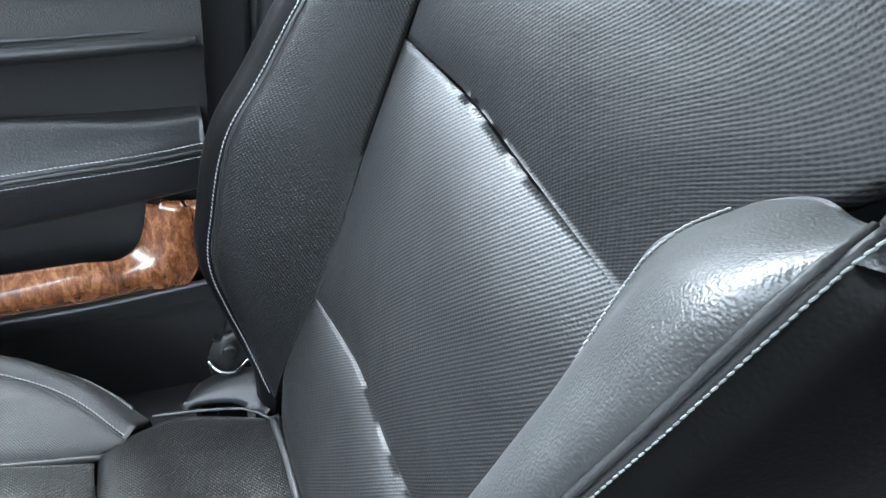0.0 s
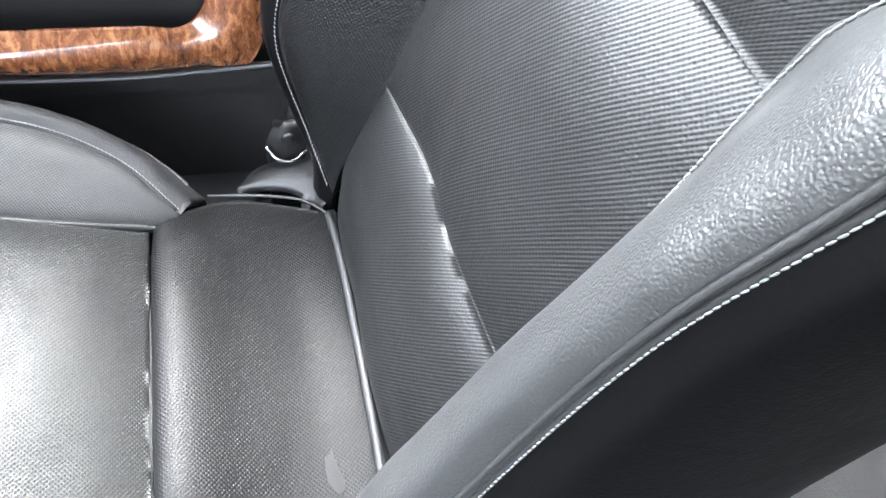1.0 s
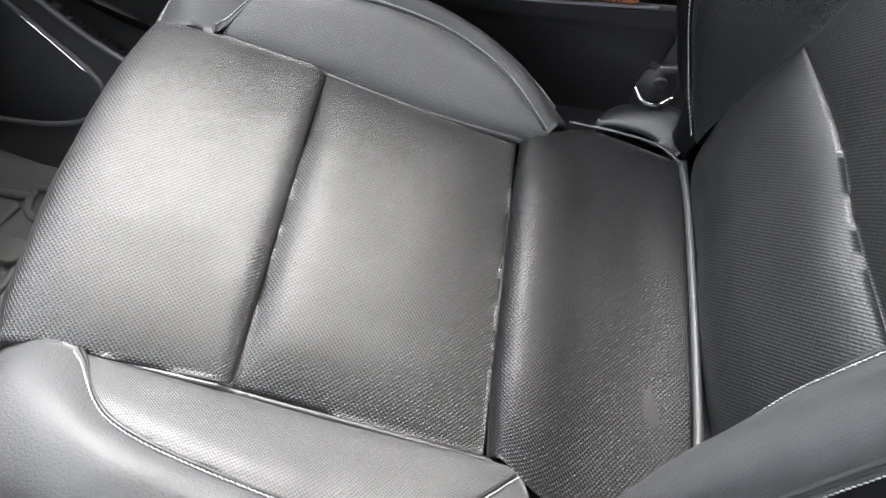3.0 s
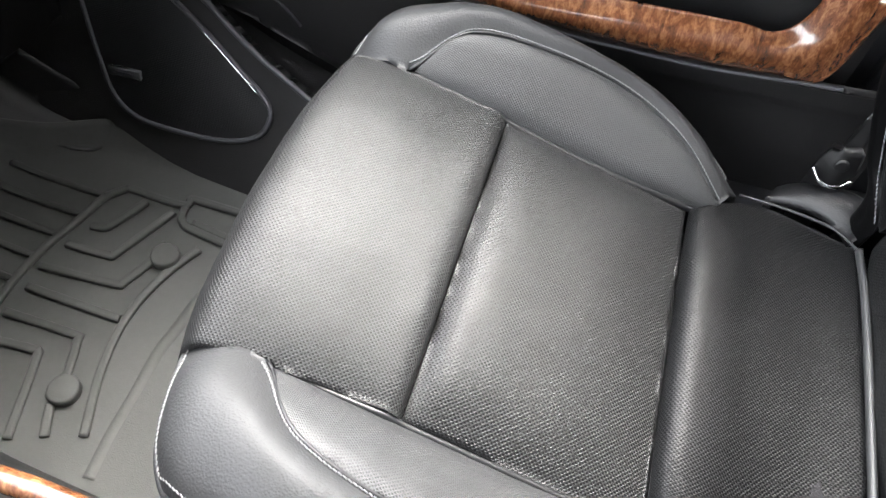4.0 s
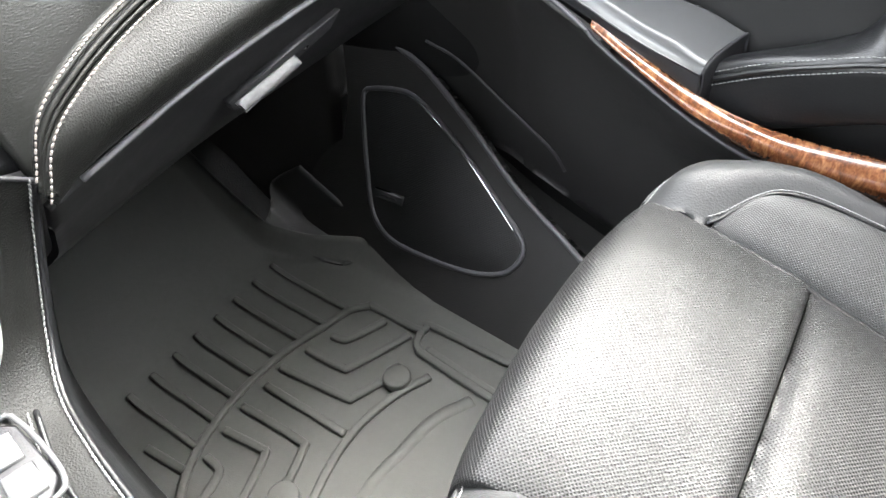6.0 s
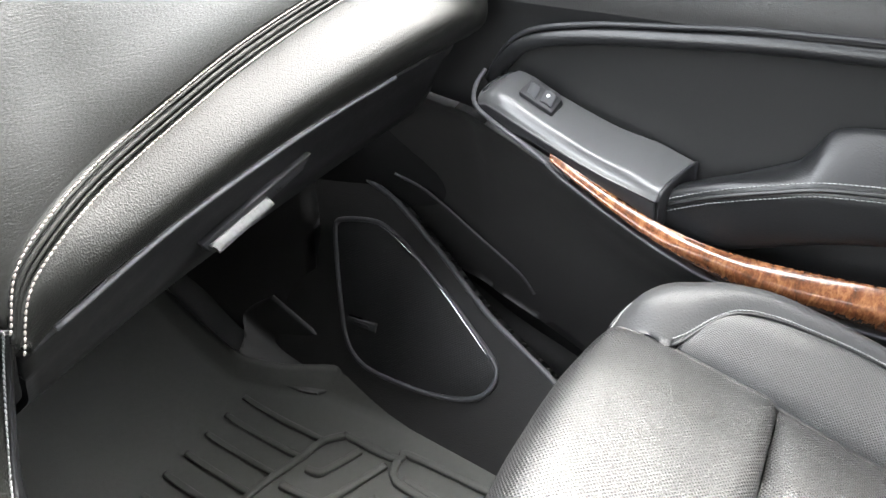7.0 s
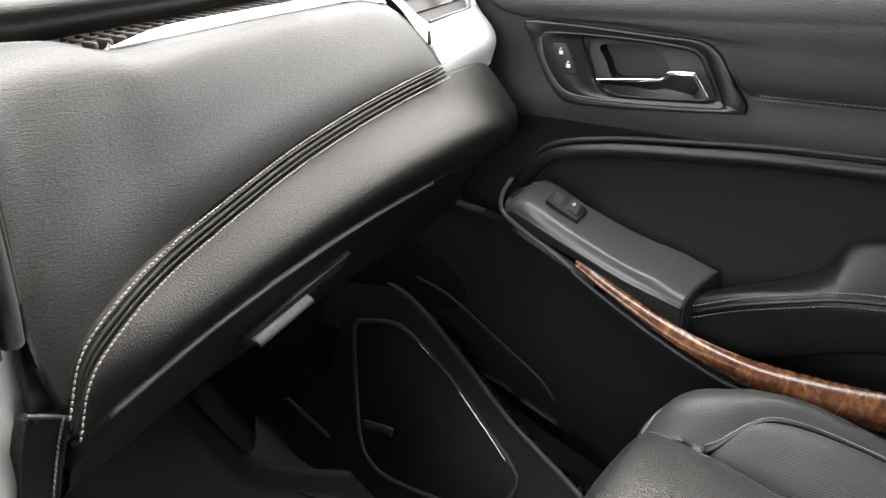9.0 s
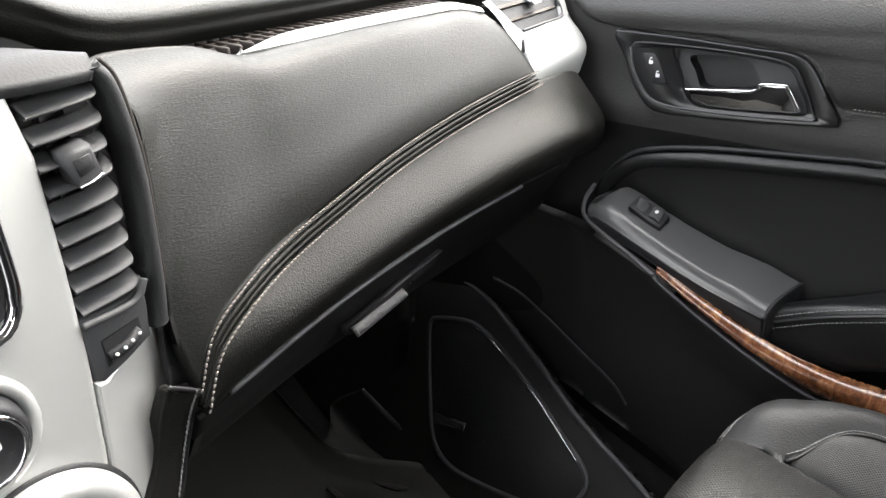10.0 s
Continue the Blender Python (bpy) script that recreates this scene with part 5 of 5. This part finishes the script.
part("vent_brow", sheet(lofted([[face(-0.37, 0.780, 0.004), face(-0.30, 0.777, 0.004), face(-0.268, 0.776, 0.004), face(-0.247, 0.776, 0.001)], [(-0.37, 0.842, 0.792), (-0.30, 0.842, 0.789), (-0.265, 0.842, 0.787), (-0.240, 0.842, 0.783)],
                                [(-0.37, 0.89, 0.796), (-0.30, 0.89, 0.790), (-0.255, 0.89, 0.782), (-0.226, 0.885, 0.770)], [(-0.37, 0.95, 0.79), (-0.30, 0.95, 0.78), (-0.245, 0.95, 0.772), (-0.205, 0.94, 0.758)]], 24, 20), UP, 0.006), BROW, stack, "dark grey brow over the vent")
part("stack_body", block((-0.80, 0.90, 0.42), (-0.26, 1.2, 0.80), 0.01), PLASTIC, stack)
plate = [(-0.700, 0.80), (-0.306, 0.80), (-0.296, 0.786), (-0.288, 0.74), (-0.289, 0.68), (-0.291, 0.625), (-0.2925, 0.606), (-0.2965, 0.56), (-0.305, 0.50), (-0.315, 0.47), (-0.700, 0.47)]
part("stack_face", slab([face(x, z) for x, z in plate], (0, 0.04, 0.0), 0.005, 3), SILVER, stack, "satin silver face plate")
wing = [(-0.2925, 0.606), (-0.284, 0.604), (-0.268, 0.610), (-0.2475, 0.6185), (-0.238, 0.622), (-0.236, 0.595), (-0.240, 0.56), (-0.260, 0.51), (-0.295, 0.48), (-0.315, 0.47), (-0.305, 0.50), (-0.2965, 0.56)]
part("face_wing", slab([face(x, z, -0.30 * max(0.0, x + 0.2965 + 0.10 * (0.56 - z))) for x, z in wing], (0, 0.03, 0.0), 0.0025, 2), SILVER, stack, "satin silver wing turned towards the passenger", smooth=False)
hood = [(-0.283, 0.783), (-0.268, 0.782), (-0.250, 0.780), (-0.240, 0.768), (-0.233, 0.70), (-0.236, 0.645), (-0.246, 0.622), (-0.270, 0.610), (-0.284, 0.604), (-0.287, 0.625), (-0.286, 0.68), (-0.284, 0.74)]
frame_ob = part("vent_housing", slab([face(x, z, -0.02) for x, z in hood], (0, 0.05, 0), 0.002), PLASTIC, stack, "dark vent housing")
side_line = [(-0.250, 0.7765), (-0.243, 0.766), (-0.239, 0.742), (-0.2375, 0.709), (-0.240, 0.671), (-0.243, 0.640), (-0.246, 0.619)]
part("vent_rim", sheet(lofted([[face(x - 0.003, z, -0.014) for x, z in side_line], [face(x - 0.001, z, -0.004) for x, z in side_line], [face(x + 0.003, z + 0.001, 0.0005) for x, z in side_line],
                               [face(x + 0.008, z + 0.002, -0.001) for x, z in side_line], [face(x + 0.0125, z + 0.003, -0.010) for x, z in side_line]], 60, 20), BACK, 0.004), BROW, frame_ob, "dark grey vent frame")
part("vent_rim", tube([face(x + 0.0130, z + 0.003, -0.010) for x, z in side_line], 0.0022, 8, 60), BROWN, frame_ob)
part("vent_side", sheet(lofted([[face(-0.236, 0.772, -0.016), face(-0.229, 0.70, -0.016), face(-0.234, 0.64, -0.012), face(-0.246, 0.575, -0.004)], [(-0.218, 0.872, 0.764), (-0.215, 0.858, 0.70), (-0.230, 0.835, 0.63), (-0.232, 0.815, 0.57)]], 24, 6), BACK, 0.004), PLASTIC, frame_ob)
part("vent_chin", slab([face(x, z, -0.002) for x, z in ((-0.292, 0.646), (-0.260, 0.646), (-0.251, 0.650), (-0.2475, 0.655), (-0.2485, 0.636), (-0.251, 0.6165), (-0.268, 0.609), (-0.286, 0.603), (-0.292, 0.606))], (0, 0.02, 0), 0.002), VENT, frame_ob, "grey plate below the slats")
part("chin_lip", tube([face(x, z, 0.001) for x, z in ((-0.291, 0.643), (-0.264, 0.643), (-0.254, 0.646), (-0.2485, 0.655))], 0.0024, 8, 40), VENT, frame_ob)
for k in range(9):
    z = 0.7635 - 0.0139 * k
    xl, xr = -0.2885, -0.2450 - 0.0004 * k
    nose = [face(xl, z - 0.0030, 0.0), face(xl * 0.5 + xr * 0.5, z - 0.0012, 0.0008), face(xr - 0.006, z + 0.0004, 0.0), face(xr - 0.0012, z + 0.0026, -0.004), face(xr, z + 0.0052, -0.010)]
    g = lofted([[(x, y + 0.0025, q - 0.0022) for x, y, q in nose], [(x, y + 0.0004, q - 0.0014) for x, y, q in nose], [(x, y + 0.0002, q) for x, y, q in nose], [(x, y + 0.0055, q + 0.0028) for x, y, q in nose], [(x, y + 0.012, q + 0.0058) for x, y, q in nose]], 30, 16)
    part("slat", sheet(g, (0, -0.5, 1), 0.0012), VENT, frame_ob)
for x in (-0.276, -0.262):
    part("slat", slab([face(x, 0.640, -0.012), face(x, 0.772, -0.012), face(x + 0.0012, 0.772, -0.012), face(x + 0.0012, 0.640, -0.012)], (0, 0.012, 0)), PLASTIC, frame_ob, smooth=False)
CLIP = [(-0.2800, 0.7395), (-0.2640, 0.7425), (-0.2605, 0.7255), (-0.2760, 0.7215)]
clip = part("vent_clip", slab([face(x, z, 0.010) for x, z in CLIP], (0, 0.014, 0.002), 0.0022, 3), VENT, frame_ob, "grey vent direction tab")
part("tab_pad", slab([face(x, z, 0.0106) for x, z in ((-0.2765, 0.7365), (-0.2665, 0.7385), (-0.2645, 0.7300), (-0.2740, 0.7275))], (0, 0.002, 0), 0.0004), PLASTIC, clip, "dark ribbed tab pad")
part("tab_edge", tube([face(-0.2755, 0.7220, 0.0098), face(-0.269, 0.7232, 0.0104), face(-0.2615, 0.7258, 0.0098)], 0.0009, 6, 16), CHROME, clip, "chrome tab edge")
part("wheel_well", slab([face(x, z, -0.0012) for x, z in ((-0.282, 0.6285), (-0.257, 0.632), (-0.2565, 0.621), (-0.2815, 0.611))], (0, 0.004, 0), 0.0), PLASTIC, frame_ob, "dark thumb wheel well", smooth=False)
wheel = part("thumb_wheel", tube([face(-0.2795, 0.6165, -0.0030), face(-0.268, 0.6195, -0.0005), face(-0.2585, 0.6235, -0.0030)], 0.0042, 12, 24), PLASTIC, frame_ob, "black thumb wheel")
for k in range(4):
    part("wheel_dot", disc(face(-0.277 + 0.0055 * k, 0.6185 + 0.0019 * k, 0.0032 - 0.0006 * abs(k - 1.5)), (0, -1, 0.3), 0.0011, 0.001, 8, 0), MARK, wheel)
knob = part("menu_knob", revolved(face(-0.362, 0.612), (0, -1, 0.08), [(0.0275, -0.01), (0.0265, 0.006), (0.0245, 0.014), (0.0215, 0.017), (0.0195, 0.0165), (0.0185, 0.0145), (0.010, 0.0148)]), PLASTIC, stack, "black round knob")
lettering = bpy.data.curves.new("lettering", "FONT")
lettering.body, lettering.size, lettering.extrude, lettering.align_x, lettering.align_y = "MENU", 0.0062, 0.0003, "CENTER", "CENTER"
letters = new("lettering_source", lettering)
bpy.context.view_layer.update()
text_mesh = bpy.data.meshes.new_from_object(letters)
bpy.data.objects.remove(letters)
bm = bmesh.new()
bm.from_mesh(text_mesh)
bm.transform(Matrix.Translation(face(-0.362, 0.612, 0.0152)) @ pose(0, 0, 0, 90 - 12, 0, 0))
part("menu_lettering", bm, MARK, knob, "white lettering", smooth=False)
part("knob_ring", tube([face(-0.362 + 0.0315 * math.cos(a), 0.612 + 0.0315 * math.sin(a), 0.001) for a in np.arange(24) * 0.2618], 0.0045, 10, 72, True), SILVER, knob, "silver ring")
part("knob_ring", tube([face(-0.362 + 0.0195 * math.cos(a), 0.612 + 0.0195 * math.sin(a), 0.017) for a in np.arange(24) * 0.2618], 0.0014, 8, 72, True), CHROME, knob, "chrome ring")
pod_knob = part("climate_pod", revolved(face(-0.344, 0.516), (0, -1, 0.08), [(0.0555, -0.012), (0.0550, 0.006), (0.0525, 0.011), (0.046, 0.014), (0.0385, 0.0125), (0.034, 0.007), (0.032, -0.002), (0.010, -0.002)], 72), SILVER, stack, "round silver climate control pod")
part("pod_gap", revolved(face(-0.344, 0.516), (0, -1, 0.08), [(0.0585, -0.004), (0.0580, 0.0012), (0.0545, 0.0015)], 72), PLASTIC, pod_knob, "dark joint round the pod")
part("knob_ring", tube([face(-0.344 + 0.036 * math.cos(a), 0.516 + 0.036 * math.sin(a), 0.0105) for a in np.arange(24) * 0.2618], 0.0028, 8, 72, True), CHROME, pod_knob, "chrome ring")
part("climate_knob", revolved(face(-0.344, 0.516), (0, -1, 0.08), [(0.030, -0.004), (0.029, 0.012), (0.026, 0.016), (0.012, 0.016)]), PLASTIC, pod_knob, "black climate knob")
part("screen_edge", tube([face(-0.322, 0.78, 0.003), face(-0.320, 0.73, 0.003), face(-0.320, 0.684, 0.003), face(-0.325, 0.666, 0.003), face(-0.340, 0.658, 0.003), face(-0.40, 0.655, 0.003)], 0.004, 8, 40), CHROME, stack, "chrome screen edge")
part("screen", slab([face(x, z, 0.003) for x, z in ((-0.324, 0.78), (-0.322, 0.684), (-0.327, 0.668), (-0.341, 0.660), (-0.60, 0.658), (-0.60, 0.78))], (0, 0.01, 0), 0.002), PLASTIC, stack, "black screen panel")

# ---- centre console ----
console = thing("centre_console", (-0.5, 0.6, -0.012), "black leather centre console with stitched edges, buttons and wood trim", "centre console")
EDGE = [(-0.232, 0.806, 0.566), (-0.236, 0.815, 0.54), (-0.250, 0.815, 0.50), (-0.268, 0.806, 0.462), (-0.288, 0.778, 0.444), (-0.302, 0.738, 0.440), (-0.314, 0.69, 0.436), (-0.326, 0.63, 0.436), (-0.334, 0.57, 0.438), (-0.34, 0.48, 0.44), (-0.342, 0.30, 0.44)]
low_side = [(0.04, 1.40, 0.20), (-0.03, 1.33, 0.13), (-0.10, 1.25, 0.07), (-0.14, 1.19, 0.03), (-0.166, 1.11, 0.0), (-0.184, 1.03, -0.012), (-0.20, 0.94, -0.012), (-0.215, 0.85, -0.012), (-0.225, 0.74, -0.012), (-0.235, 0.60, -0.012), (-0.25, 0.28, -0.012)]
rows = []
for a, b in zip(EDGE, low_side):
    a, b = np.array(a), np.array(b)
    rows.append([tuple(a), tuple(a * 0.93 + b * 0.07 + (0.004, 0, 0)), tuple(a * 0.6 + b * 0.4), tuple(b)])
part("console_side", sheet(lofted(rows, 24, 80), (1, 0, 0.3), 0.004), SMOOTH_LEATHER, console, "dark console side")
SWEEP = []
for k, a in enumerate(EDGE):
    f = min(1.0, max(0.0, (k - 2) / 3))
    SWEEP.append([a, (a[0] - 0.009, a[1] - 0.004, a[2] + 0.007 - 0.004 * f), (a[0] - 0.018 - 0.012 * f, a[1] - 0.005, a[2] + 0.013 - 0.008 * f),
                  (a[0] - 0.0245 - 0.0685 * f, a[1] - 0.005 - 0.005 * f, a[2] + 0.017 - 0.005 * f), (a[0] - 0.026 - 0.227 * f, a[1] + 0.004, a[2] + 0.017 - 0.003 * f)])
part("console_top", sheet(lofted(SWEEP, 40, 110), (-0.1, -0.5, 1), 0.006), ROLL_SKIN, console, "grained leather console top")
part("edge_piping", tube([r[0] for r in SWEEP], 0.0022, 6, 110), SMOOTH_LEATHER, console)
part("edge_piping", tube([(r[2][0] + 0.006, r[2][1], r[2][2]) for r in SWEEP[4:]], 0.0018, 6, 70), SMOOTH_LEATHER, console)
part("console_stitching", stitches([(a[0] - 0.0035, a[1] - 0.003, a[2] + 0.003) for a in EDGE], 0.0040, 0.0042, 0.0007), THREAD, console, "pale thread stitching", kind="stuff")
part("console_stitching", stitches([(r[2][0] + 0.001, r[2][1], r[2][2] + 0.0015) for r in SWEEP[4:]], 0.0040, 0.0042, 0.0006), THREAD, console, "pale thread stitching", kind="stuff")
part("panel_joint", tube([(-0.257, 0.7985, 0.5875), (-0.244, 0.8015, 0.577), (-0.232, 0.805, 0.567)], 0.0016, 6, 20), PLASTIC, console)
part("wood_edge", tube([(-0.304, 0.60, 0.400), (-0.304, 0.57, 0.400), (-0.306, 0.53, 0.400), (-0.31, 0.46, 0.402)], 0.008, 10, 30), WOOD, console, "burl wood edge")
def on_top(u, v, lift=0.0):
    """A point on the console top: u along it from the pad's rear, v to its left."""
    p = np.array((-0.332, 0.712, 0.450)) + u * np.array((0.24, 0.96, 0.10)) + v * np.array((-0.97, 0.18, 0.06))
    return tuple(p + (0, -0.1 * lift, lift))


pad = part("button_pad", slab([on_top(u, v, 0.003) for u, v in ((0.0, 0.010), (0.012, 0.0), (0.058, 0.004), (0.066, 0.014), (0.050, 0.075), (-0.01, 0.075))], (0, 0, -0.012), 0.002), PLASTIC, console, "black button pad")
part("pad_rim", tube([on_top(u, v, 0.003) for u, v in ((-0.006, 0.07), (-0.002, 0.012), (0.010, -0.002), (0.058, 0.002), (0.068, 0.014), (0.054, 0.075))], 0.002, 6, 60), SATIN, pad)
for u, v in ((0.045, 0.018), (0.018, 0.016), (0.036, 0.045), (0.008, 0.042)):
    key = part("button", slab([on_top(u + p, v + q, 0.006) for p, q in ((-0.011, -0.009), (0.010, -0.009), (0.011, 0.010), (-0.011, 0.011))], (0, 0, -0.006), 0.0012), SATIN, pad, "grey button with a pale mark")
    part("button_mark", slab([on_top(u + p, v + q, 0.0066) for p, q in ((-0.004, -0.003), (0.004, -0.003), (0.003, 0.003), (-0.004, 0.003))], (0, 0, -0.001)), MARK, key, smooth=False)
part("cup_rim", tube([(-0.400 + 0.042 * math.cos(a), 0.625 + 0.042 * math.sin(a), 0.4515) for a in np.arange(20) * 0.31416], 0.005, 8, 60, True), PLASTIC, console, "black cup holder rim")
part("cup_well", disc((-0.400, 0.625, 0.449), UP, 0.040, 0.006, 40, 0.001), CARPET, console, "dark cup holder well")
